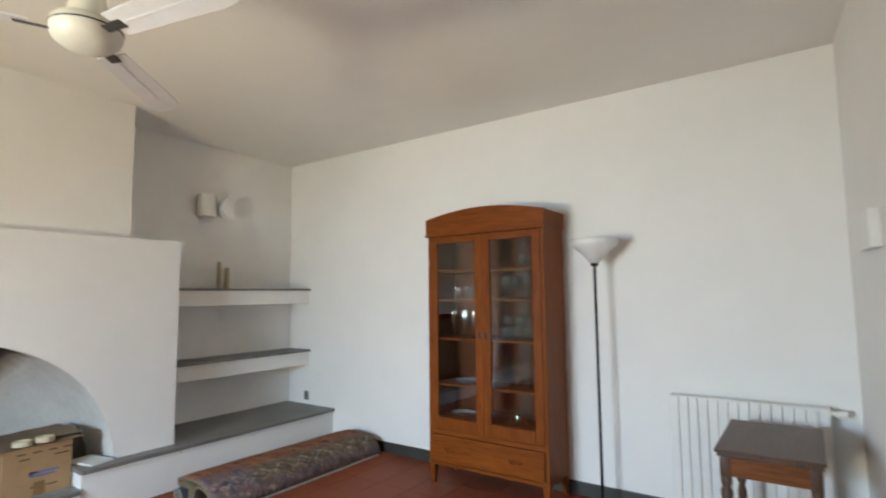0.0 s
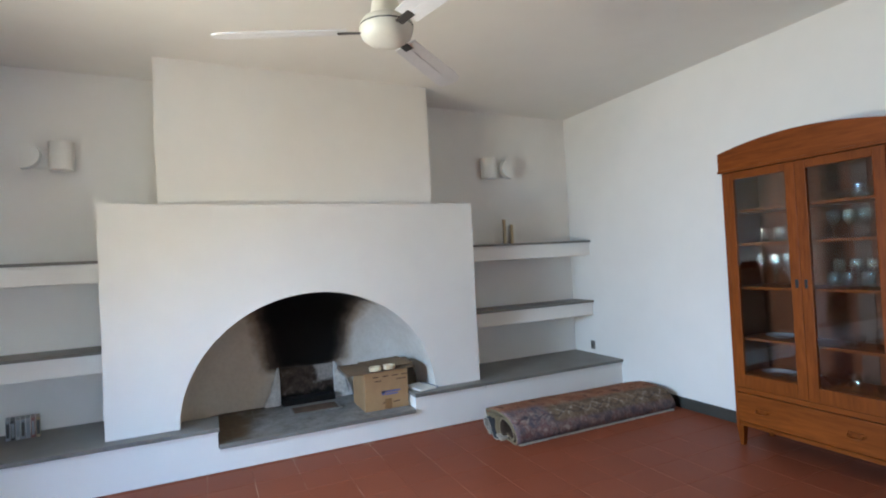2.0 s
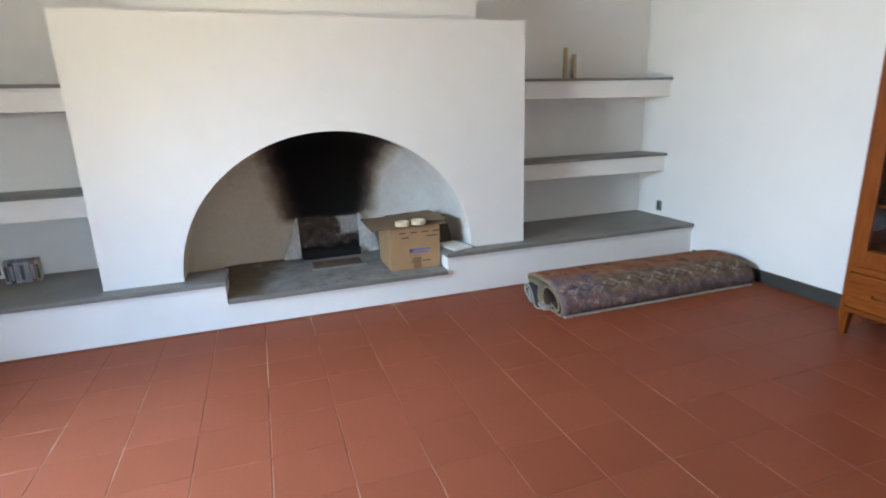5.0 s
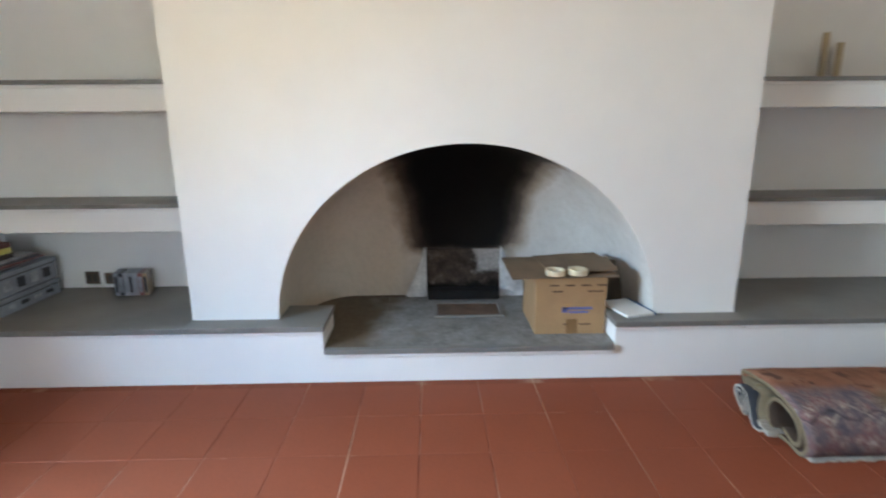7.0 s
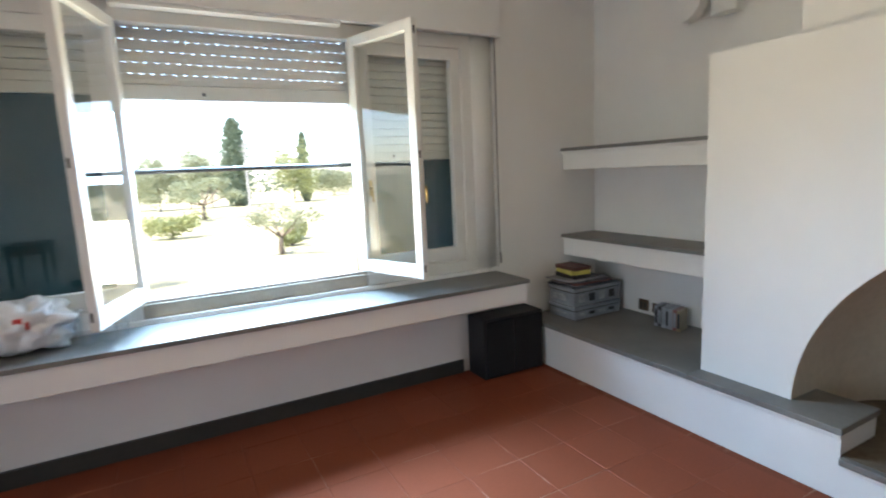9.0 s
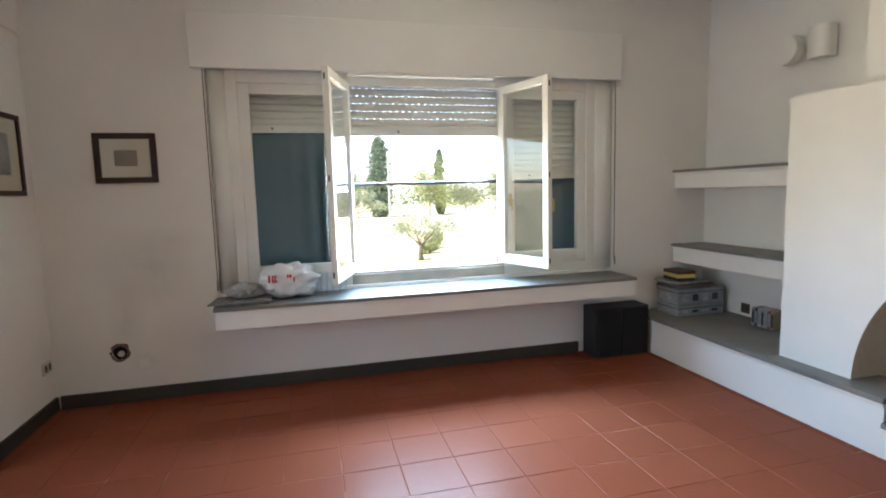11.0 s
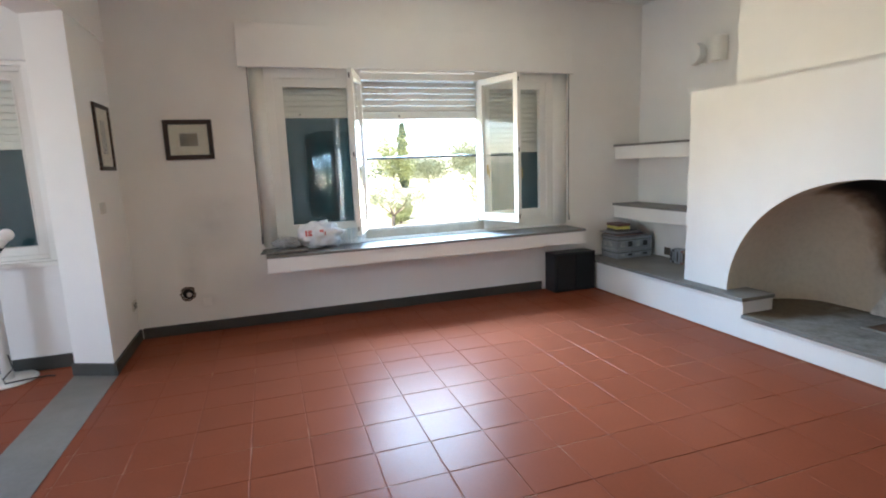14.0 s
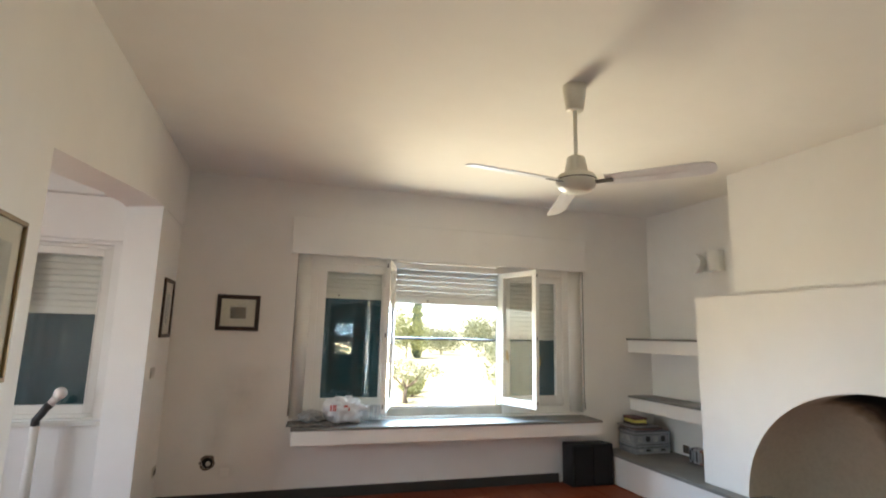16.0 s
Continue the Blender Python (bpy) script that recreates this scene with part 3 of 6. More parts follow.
# Thin grey strip: the contact shadow at the breast's foot put into colour.
M_SEAM_SHADE = surface("seam_shade", (0.40, 0.375, 0.33), 0.9, 0.3, 6, 50, 0.2)
part("ledge_seam", box((WEST, 1.652, ztop), (-0.082, 3.763, ztop + 0.009), 0.002), M_SEAM_SHADE, fireplace, "grey strip for the shadow line along the ledge")
bm = bmesh.new()
hollow = [(AY + AA, 0.15)] + arc + [(AY - AA, 0.15)]
rings = []
for x, k in ((FX, 1.0), (-0.22, 1.0), (-0.36, 0.99), (-0.48, 0.965), (-0.58, 0.92), (-0.66, 0.855), (-0.71, 0.78), (REC, 0.70)):
    rings.append([bm.verts.new((x, AY + (y - AY) * k, 0.15 + (z - 0.15) * k)) for y, z in hollow])
for ra, rb in zip(rings, rings[1:]):
    for k in range(len(hollow) - 1):
        bm.faces.new((ra[k], ra[k + 1], rb[k + 1], rb[k]))
bm.faces.new(rings[-1])
part("recess", bm, M_SOOT, fireplace, "vaulted plaster recess blackened by soot", True)


# ---- benches ----
def bench(name, y0, y1, label):
    """Low white plinth with a grey stone top, running into the fireplace."""
    e = thing(name, label, "bench", (0, (y0 + y1) / 2, 0), "stone benches")
    part("plinth", box((WEST, y0, 0.0), (0.09, y1, 0.283)), M_WALL, e)
    lo, hi = (y0, y1)
    part("moulding", box((0.0, lo, 0.262), (0.103, hi, 0.2835), 0.004), M_WALL, e)
    part("stone_top", box((WEST, lo, 0.2835), (0.115, hi, 0.312), 0.004), M_STONE, e, "worn grey stone slab")
    return e


bench("stone_bench", SOUTH, 1.30, "low white bench with grey stone top in the window corner")
bench("stone_bench", 4.10, NORTH, "low white bench with grey stone top behind the carpet")
hearth = thing("hearth", "grey stone hearth stepped below the benches", "hearth", (0, AY, 0))
part("plinth", merge(box((-0.55, 1.30, 0.0), (0.09, 4.10, 0.16)), box((-0.20, 1.30, 0.16), (0.09, 1.975, 0.283)), box((-0.20, 3.45, 0.16), (0.09, 4.10, 0.283))), M_WALL, hearth)
part("hearth_slab", box((REC + 0.002, 1.745, 0.162), (0.085, 3.667, 0.19)), M_HEARTH, hearth, "sooty grey stone slab")
part("hearth_lip", box((0.085, 1.982, 0.162), (0.118, 3.442, 0.19), 0.004), M_STONE, hearth)
part("hearth_moulding", box((0.088, 1.985, 0.142), (0.106, 3.44, 0.162), 0.003), M_WALL, hearth)
for ya, yb in ((1.30, 1.985), (3.44, 4.10)):
    part("moulding", box((0.0, ya + 0.001, 0.262), (0.103, yb - 0.008, 0.2835), 0.004), M_WALL, hearth)
    part("stone_top", box((-0.21, ya, 0.2835), (0.115, yb, 0.312), 0.004), M_STONE, hearth, "worn grey stone slab")
M_RUST = surface("rusty_iron", (0.17, 0.105, 0.07), 0.8, 0.45, 9, 60, 0.4, 0.002)
M_SOOTBLACK = surface("soot_black", (0.02, 0.018, 0.017), 0.9, 0.35, 6, 40, 0.4, 0.004, 0, None, 0.2)
M_BRICKWHITE = surface("limewashed_cheek", (0.76, 0.75, 0.72), 0.9, 0.28, 11, 45, 0.5, 0.006, 0, None, 0.2)
for yc, wing in ((2.49, [(2.49, 0.191), (2.352, 0.191), (2.372, 0.245), (2.405, 0.30), (2.425, 0.37), (2.452, 0.42), (2.462, 0.475), (2.475, 0.51), (2.49, 0.51)]),
                 (2.965, [(2.965, 0.191), (3.135, 0.191), (3.11, 0.26), (3.085, 0.33), (3.04, 0.38), (3.005, 0.43), (2.99, 0.48), (2.978, 0.51), (2.965, 0.51)])):
    bm = prism(wing, "x", REC, REC + 0.05)
    bmesh.ops.subdivide_edges(bm, edges=bm.edges[:], cuts=3, use_grid_fill=True)
    for v in bm.verts:
        v.co += noise.noise_vector(v.co * 22) * 0.009
    part("cheek", bm, M_BRICKWHITE, fireplace, "chipped whitewashed firebrick cheek")
part("fireback", box((REC - 0.002, 2.49, 0.19), (REC + 0.02, 2.965, 0.50), 0.004), fireback_mat("burnt_firebrick"), fireplace, "burnt brown fireback with a pale ashen patch")
part("ash_shelf", box((REC + 0.02, 2.5, 0.1905), (REC + 0.12, 2.955, 0.25), 0.01), M_SOOTBLACK, fireplace)
ash_door = part("ash_cover", box((-0.52, 2.555, 0.191), (-0.32, 2.92, 0.197), 0.002), M_RUST, hearth, "rusty iron ash cover let into the slab")
for lo, hi in (((-0.54, 2.535, 0.1905), (-0.52, 2.94, 0.201)), ((-0.32, 2.535, 0.1905), (-0.30, 2.94, 0.201)), ((-0.52, 2.535, 0.1905), (-0.32, 2.555, 0.201)), ((-0.52, 2.92, 0.1905), (-0.32, 2.94, 0.201))):
    part("frame_bar", box(lo, hi, 0.002), M_STONE, ash_door)
for k in (0, 2, 4):
    yk = 2.25 + 0.22 * k
    part("slab_joint", box((-0.70, yk, 0.1895), (0.08, yk + 0.003, 0.1906)), M_STONE, hearth)


# ---- niche shelves ----
def wall_shelf(y0, y1, z, label):
    e = thing("wall_shelf", label, "shelf", (WEST, (y0 + y1) / 2, z - 0.1), "niche shelves")
    part("fascia", box((WEST, y0, z - 0.155), (-0.285, y1, z - 0.022), 0.003), M_WALL, e)
    part("lip", box((-0.33, y0, z - 0.040), (-0.272, y1, z - 0.022), 0.003), M_WALL, e)
    part("stone_top", box((WEST, y0, z - 0.022), (-0.26, y1, z), 0.003), M_STONE, e, "thin grey stone slab")


for a, b, lab in ((SOUTH, 1.30, "white shelf with grey stone top in the window-side niche"), (4.10, NORTH, "white shelf with grey stone top beside the bare wall")):
    wall_shelf(a, b, 1.51, lab)
    wall_shelf(a, b, 0.875, lab)

# ---- window ----
M_TEAL = surface("teal_canvas", (0.007, 0.045, 0.052), 0.75, 0.18, 2.0, 120, 0.3, 0.001)
tn = M_TEAL.node_tree
thin = node(tn, "ShaderNodeBsdfTranslucent", {"Color": (0.014, 0.085, 0.085, 1)})
both = node(tn, "ShaderNodeMixShader", {0: 0.07})
tn.links.new(tn.nodes["Principled BSDF"].outputs[0], both.inputs[1])
tn.links.new(thin.outputs[0], both.inputs[2])
tn.links.new(both.outputs[0], [n for n in tn.nodes if n.type == "OUTPUT_MATERIAL"][0].inputs["Surface"])


def slat_curtain(parent, x0, x1, z0, z1, y, pierced):
    """A rolling shutter: slats one by one, open between where the light comes through."""
    pitch, h = (0.056, 0.0527) if pierced else (0.050, 0.0496)
    low = 0.075 if pierced else 0.055
    n = int((z1 - z0) / pitch) + 1
    slat = None
    for k in range(n):
        z = z0 + low + k * pitch
        if slat is None:
            prof = [(y, z), (y + 0.010, z + 0.004), (y + 0.013, z + h * 0.5), (y + 0.010, z + h - 0.004), (y, z + h), (y - 0.003, z + h * 0.5)]
            slat = part("slat", prism(prof, "x", x0, x1), M_CREAM, parent)
        else:
            c = slat.copy()
            scene.collection.objects.link(c)
            c.matrix_basis = Matrix.Translation((0, 0, k * pitch)) @ slat.matrix_basis
    if pierced:
        bm = bmesh.new()
        w = x0
        while w < x1 - 0.02:
            for k in range(n - 1):
                z = z0 + low + k * pitch + h
                off = 0.025 if k % 2 else 0.0
                add_box(bm, (w + off, y + 0.001, z - 0.002), (w + off + 0.030, y + 0.006, z + pitch - h + 0.002))
            w += 0.050
        part("slat_link", bm, M_CREAM, parent)
    part("bottom_bar", box((x0, y - 0.006, z0), (x1, y + 0.018, z0 + low - 0.001), 0.005), M_CREAM, parent)
    part("stop_button", revolve([(0.004, 0), (0.009, 0.002), (0.009, 0.016), (0.005, 0.02)], 10, ((x0 * 0.33 + x1 * 0.67), y + 0.018, z0 + 0.03), pose(0, 0, 0, -90)), M_IRON, parent, "small dark stop")


def casement(parent, x0, x1, z0, z1, y0, y1, stile=0.075, low=0.085, pane="pane"):
    """A closed window leaf in the plane of the wall with its pane."""
    leaf = part("casement", merge(box((x0, y0, z0), (x0 + stile, y1, z1), 0.004), box((x1 - stile, y0, z0), (x1, y1, z1), 0.004),
                                  box((x0 + stile, y0, z0), (x1 - stile, y1, z0 + low), 0.004), box((x0 + stile, y0, z1 - stile), (x1 - stile, y1, z1), 0.004),
                                  box((x0 + stile - 0.01, y1 - 0.004, z0 + low - 0.01), (x0 + stile, y1 + 0.006, z1 - stile + 0.01)), box((x1 - stile, y1 - 0.004, z0 + low - 0.01), (x1 - stile + 0.01, y1 + 0.006, z1 - stile + 0.01))), M_PAINT, parent)
    g = part(pane, box((x0 + stile - 0.005, (y0 + y1) / 2 - 0.002, z0 + low - 0.005), (x1 - stile + 0.005, (y0 + y1) / 2 + 0.002, z1 - stile + 0.005)), M_GLASS, leaf)
    g.visible_shadow = False
    return leaf


def brass_handle(parent, x, y, z):
    h = part("handle", merge(revolve([(0.011, 0), (0.013, 0.006), (0.008, 0.012), (0.007, 0.03), (0.010, 0.035), (0.004, 0.042)], 12, (0, 0, 0), pose(0, 0, 0, -90)), tube([(0, 0.036, 0.006), (0.003, 0.04, -0.03), (0.001, 0.042, -0.07), (0, 0.038, -0.085)], [0.008, 0.006, 0.007, 0.005]),
                             box((-0.012, -0.002, -0.05), (0.012, 0.004, 0.05), 0.003)), M_BRASS, parent, "small brass lever handle", True)
    h.matrix_basis = Matrix.Translation((x, y, z)) @ h.matrix_basis
    return h


window = thing("window_1", "wide white timber window, middle leaves open, shutters half down", "window", (1.88, -0.1, 0.7), "", "structure")
FY0, FY1 = -0.155, -0.095
part("window_frame", merge(box((3.225, FY0, 0.70), (3.30, FY1 + 0.01, 2.25), 0.004), box((0.47, FY0, 0.70), (0.545, FY1 + 0.01, 2.25), 0.004),
                           box((0.545, FY0, 2.165), (3.225, FY1 + 0.006, 2.25), 0.004),
                           box((2.475, FY0, 0.79), (2.515, FY1, 2.165), 0.004), box((1.255, FY0, 0.79), (1.295, FY1, 2.165), 0.004)), M_PAINT, window)
rail_profile = lambda x0, x1: merge(box((x0, FY0, 0.70), (x1, FY1 + 0.014, 0.775), 0.006), box((x0, FY0 + 0.02, 0.775), (x1, FY1, 0.79), 0.004))
part("bottom_rail", rail_profile(1.275, 2.495), surface("weathered_rail", (0.42, 0.36, 0.28), 0.6, 0.15, 5, 50, 0.1), window, "weathered beige bottom rail")
part("bottom_rail", rail_profile(0.545, 1.275), M_PAINT, window)
part("bottom_rail", rail_profile(2.495, 3.225), M_PAINT, window)
casement(window, 2.515, 3.225, 0.79, 2.165, FY0 + 0.006, FY1 - 0.004)
casement(window, 0.545, 1.255, 0.79, 2.165, FY0 + 0.006, FY1 - 0.004)
brass_handle(window, 1.215, FY1, 1.30)
for x0, x1 in ((3.30, 3.4195), (0.3105, 0.47)):
    jamb = [(x0, FY0)]
    for k in range(9):
        a = math.pi * k / 8
        jamb.append((x0 + (x1 - x0) * k / 8, FY1 + 0.012 + 0.034 * math.sin(a)))
    jamb.append((x1, FY0))
    part("jamb_casing", prism(jamb, "z", 0.675, 2.25), M_PAINT, window, "", True).data.polygons[0].use_smooth = False
for x in (3.43, 0.302):
    part("shutter_strap", merge(box((x - 0.004, SOUTH + 0.001, 0.78), (x + 0.004, SOUTH + 0.004, 2.24)), tube([(x, SOUTH + 0.012, 0.73), (x, SOUTH + 0.012, 0.80)], 0.007)), M_STONE, window, "grey woven shutter strap")
part("outer_sill", box((WIN_R, -0.44, 0.655), (WIN_L, FY0 - 0.002, 0.715), 0.006), M_STONE, window)
for x0, x1, zb, pc in ((2.50, 3.27, 1.835, False), (1.265, 2.50, 1.815, True), (0.50, 1.265, 1.465, False)):
    sh = part("shutter_guide", box((x0 - 0.012, -0.235, 0.715), (x0 + 0.012, -0.185, 2.26), 0.003), M_CREAM, window)
    slat_curtain(sh, x0 + 0.013, x1 - 0.013, zb, 2.26, -0.215, pc)


def open_sash(hx, hy, fx, fy, label, handle=False):
    """A leaf standing open on its hinge, framed round one pane."""
    w = math.hypot(fx - hx, fy - hy)
    st, z0, z1 = 0.055, 0.80, 2.17
    bm = merge(box((0, -0.02, z0), (st, 0.02, z1), 0.004), box((w - st, -0.02, z0), (w, 0.02, z1), 0.004), box((st, -0.02, z0), (w - st, 0.02, z0 + 0.075), 0.004), box((st, -0.02, z1 - st), (w - st, 0.02, z1), 0.004))
    m = Matrix.Translation((hx, hy, 0)) @ Matrix.Rotation(math.atan2(fy - hy, fx - hx), 4, "Z")
    bm.transform(m)
    leaf = part("open_sash", bm, M_PAINT, window, label)
    bm = box((st - 0.006, -0.002, z0 + 0.07), (w - st + 0.006, 0.002, z1 - st + 0.006))
    bm.transform(m)
    g = part("pane", bm, M_GLASS, leaf)
    g.visible_shadow = False
    for zz in (1.0, 1.95):
        bm = tube([(0, 0, zz - 0.04), (0, 0, zz + 0.04)], 0.008)
        bm.transform(m)
        part("hinge", bm, M_BRASS, leaf)
    for zz in (0.86, 1.48, 2.11):
        bm = box((w - 0.004, -0.012, zz - 0.02), (w + 0.003, 0.0, zz + 0.02), 0.002)
        bm.transform(m)
        part("keeper", bm, M_IRON, leaf)
    if handle:
        h = brass_handle(leaf, 0, 0, 0)
        h.matrix_basis = m @ Matrix.Translation((w - 0.028, 0.02, 1.30))


open_sash(2.475, -0.088, 2.645, 0.45, "white timber leaf standing open")
open_sash(1.292, -0.088, 1.118, 0.42, "white timber leaf standing open", True)
sill = thing("window_sill", "deep white plastered window shelf with a grey stone top", "window sill", (1.88, 0.1, 0.53))
part("apron", box((0.345, SOUTH, 0.53), (3.40, 0.318, 0.652), 0.004), M_WALL, sill)
part("stone_top", box((0.338, FY0 + 0.004, 0.652), (3.408, 0.332, 0.676), 0.004), M_STONE, sill, "blue-grey stone slab")
pelmet = thing("pelmet", "white plastered pelmet box over the wide window", "pelmet", (1.88, SOUTH, 2.24))
part("pelmet_box", box((0.272, SOUTH, 2.241), (3.50, -0.006, 2.60), 0.006), M_WALL, pelmet)
# Added white strip standing in for the bright, lit top of the window frame.
part("head_board", box((1.36, -0.088, 2.222), (2.47, -0.012, 2.240), 0.003), M_PAINT, pelmet, "thin white strip added for the lit window head")
rail = thing("window_rail", "dark iron bar across the outside of the window", "rail", (1.88, -0.30, 1.45))
part("bar", tube([(WIN_R - 0.02, -0.31, 1.452), (WIN_L + 0.02, -0.31, 1.452)], 0.014, 10), M_IRON, rail)


def canvas(x0, x1, y, z0, z1, label, fold):
    """Teal canvas hung outside a window leaf, softly folded along one edge."""
    bm = bmesh.new()
    n, hgt = 60, 14
    grid = []
    for i in range(n + 1):
        u = i / n
        x = x0 + (x1 - x0) * u
        a = (u if fold > 0 else 1 - u) ** 3
        col = []
        for j in range(hgt + 1):
            z = z0 + (z1 - z0) * j / hgt
            col.append(bm.verts.new((x, y + 0.006 * a * math.sin(u * 46) + 0.004 * noise.noise(Vector((x * 3, z * 2, 1))), z)))
        grid.append(col)
    for i in range(n):
        for j in range(hgt):
            bm.faces.new((grid[i][j], grid[i + 1][j], grid[i + 1][j + 1], grid[i][j + 1]))
    bmesh.ops.solidify(bm, geom=bm.faces[:], thickness=0.003)
    e = thing("canvas_blind", label, "blind", ((x0 + x1) / 2, y, z0))
    part("canvas", bm, M_TEAL, e, "", True)


canvas(2.492, WIN_L - 0.005, -0.275, 0.716, 2.255, "dark teal canvas blind hanging outside the window leaf", -1)
canvas(WIN_R + 0.005, 1.270, -0.275, 0.716, 2.255, "dark teal canvas blind hanging outside the window leaf", 1)

# window of the next room
w2 = thing("window_2", "white timber window of the next room, shutter half down", "window", (5.48, D_SOUTH, 0.8), "", "structure")
DY = D_SOUTH - 0.10
part("window_frame", merge(box((DW[0], DY - 0.03, DW[2]), (DW[0] + 0.03, DY + 0.05, DW[3]), 0.004), box((DW[1] - 0.03, DY - 0.03, DW[2]), (DW[1], DY + 0.05, DW[3]), 0.004),
                           box((DW[0] + 0.03, DY - 0.03, DW[3] - 0.03), (DW[1] - 0.03, DY + 0.05, DW[3]), 0.004), box((DW[0] + 0.03, DY - 0.03, DW[2]), (DW[1] - 0.03, DY + 0.05, DW[2] + 0.03), 0.004)), M_PAINT, w2)
casement(w2, 4.89, 5.48, 0.84, 2.11, DY - 0.02, DY + 0.035, 0.058, 0.062)
casement(w2, 5.48, 6.07, 0.84, 2.11, DY - 0.02, DY + 0.035, 0.058, 0.062)
brass_handle(w2, 5.462, DY + 0.036, 1.22)
guide = part("shutter_guide", box((4.862, 0.235, 0.81), (4.885, 0.28, 2.14), 0.003), M_CREAM, w2)
slat_curtain(guide, 4.886, 6.08, 1.59, 2.14, 0.25, False)
canvas(DW[0] + 0.004, 5.465, 0.19, 0.812, 2.135, "dark teal canvas blind outside the next room's window", 1)
s2 = thing("window_sill", "narrow white sill under the next room's window", "window sill", (5.4, D_SOUTH, 0.77))
part("sill_board", box((4.79, D_SOUTH, 0.765), (6.2, D_SOUTH + 0.05, 0.798), 0.005), M_PAINT, s2)
p2 = thing("pelmet", "white plastered pelmet over the next room's window", "pelmet", (5.4, D_SOUTH, 2.17))
part("pelmet_box", box((4.73, D_SOUTH, 2.165), (6.25, D_SOUTH + 0.05, 2.515), 0.006), M_WALL, p2)


# ---- display cabinet ----
CX0, CX1, CY0, CY1 = 1.580, 2.570, 5.262, 5.620
cab = thing("display_cabinet", "cherry-wood display cabinet, arched top, glazed doors, glassware inside", "cabinet", (2.05, 5.45, 0))
for x, y in ((CX0, CY0), (CX1 - 0.05, CY0), (CX0, CY1 - 0.05), (CX1 - 0.05, CY1 - 0.05)):
    bm = box((x, y, 0.0), (x + 0.05, y + 0.05, 0.14))
    for v in bm.verts:
        if v.co.z < 0.01:
            v.co.x += 0.012 if v.co.x < x + 0.02 else -0.012
            v.co.y += 0.012 if v.co.y < y + 0.02 else -0.012
    part("leg", bm, M_CHERRY, cab)
part("side_panel", box((CX0, CY0, 0.14), (CX0 + 0.024, CY1, 1.95), 0.003), M_CHERRY, cab)
part("side_panel", box((CX1 - 0.024, CY0, 0.14), (CX1, CY1, 1.95), 0.003), M_CHERRY, cab)
part("back_panel", box((CX0 + 0.024, CY1 - 0.012, 0.14), (CX1 - 0.024, CY1, 1.95)), M_CHERRY_SHADE, cab)
# Thin sheets in the shaded tone, added to darken the inner sides.
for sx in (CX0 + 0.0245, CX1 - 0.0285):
    part("lining", box((sx, CY0 + 0.03, 0.41), (sx + 0.004, CY1 - 0.013, 1.92)), M_CHERRY_SHADE, cab)
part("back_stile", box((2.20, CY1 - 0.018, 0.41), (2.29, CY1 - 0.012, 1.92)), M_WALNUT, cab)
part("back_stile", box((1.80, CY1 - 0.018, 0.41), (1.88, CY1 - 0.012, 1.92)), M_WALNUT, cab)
part("bottom_board", box((CX0 + 0.024, CY0 + 0.004, 0.14), (CX1 - 0.024, CY1 - 0.012, 0.165)), M_CHERRY_X, cab)
part("top_board", box((CX0 + 0.024, CY0 + 0.02, 1.925), (CX1 - 0.024, CY1 - 0.012, 1.95)), M_CHERRY_X, cab)
part("mid_rail", box((CX0 + 0.024, CY0, 0.372), (CX1 - 0.024, CY1 - 0.012, 0.405), 0.002), M_CHERRY_X, cab)
arch_pts = [(CX0 - 0.012, 1.905), (CX1 + 0.012, 1.905)]
for k in range(17):
    u = k / 16
    arch_pts.append((CX1 + 0.012 - (CX1 - CX0 + 0.024) * u, 2.025 + 0.062 * math.sin(math.pi * u) ** 0.9))
part("arched_cornice", prism(arch_pts, "y", CY0 - 0.016, CY0 + 0.022), M_CHERRY_X, cab, "gently arched cornice board")
part("cornice_side", box((CX1 - 0.014, CY0 + 0.022, 1.905), (CX1 + 0.012, CY1, 2.025), 0.003), M_CHERRY, cab)
part("cornice_side", box((CX0 - 0.012, CY0 + 0.022, 1.905), (CX0 + 0.014, CY1, 2.025), 0.003), M_CHERRY, cab)
part("cornice_bead", box((CX0 - 0.018, CY0 - 0.022, 1.888), (CX1 + 0.018, CY0 + 0.01, 1.905), 0.004), M_CHERRY_X, cab)
for i, (x0, x1) in enumerate(((CX0 + 0.026, 2.074), (2.076, CX1 - 0.026))):
    st = 0.062
    d = part("door", merge(box((x0, CY0 - 0.006, 0.408), (x0 + st, CY0 + 0.018, 1.885), 0.004), box((x1 - st, CY0 - 0.006, 0.408), (x1, CY0 + 0.018, 1.885), 0.004),
                           box((x0 + st, CY0 - 0.006, 0.408), (x1 - st, CY0 + 0.018, 0.500), 0.004), box((x0 + st, CY0 - 0.006, 1.832), (x1 - st, CY0 + 0.018, 1.885), 0.004)), M_CHERRY, cab, "glazed cherry-wood door")
    g = part("pane", box((x0 + st - 0.006, CY0 + 0.004, 0.494), (x1 - st + 0.006, CY0 + 0.008, 1.838)), M_CABGLASS, d)
    g.visible_shadow = False
    part("escutcheon", box(((x1 - 0.034) if i == 0 else (x0 + 0.02), CY0 - 0.011, 1.10), ((x1 - 0.016) if i == 0 else (x0 + 0.036), CY0 - 0.005, 1.155), 0.002), M_BLACKMETAL, d, "small black keyhole plate")
dr = part("drawer", box((CX0 + 0.028, CY0 - 0.008, 0.172), (CX1 - 0.028, CY0 + 0.02, 0.368), 0.005), M_CHERRY_X, cab, "wide plain drawer front")
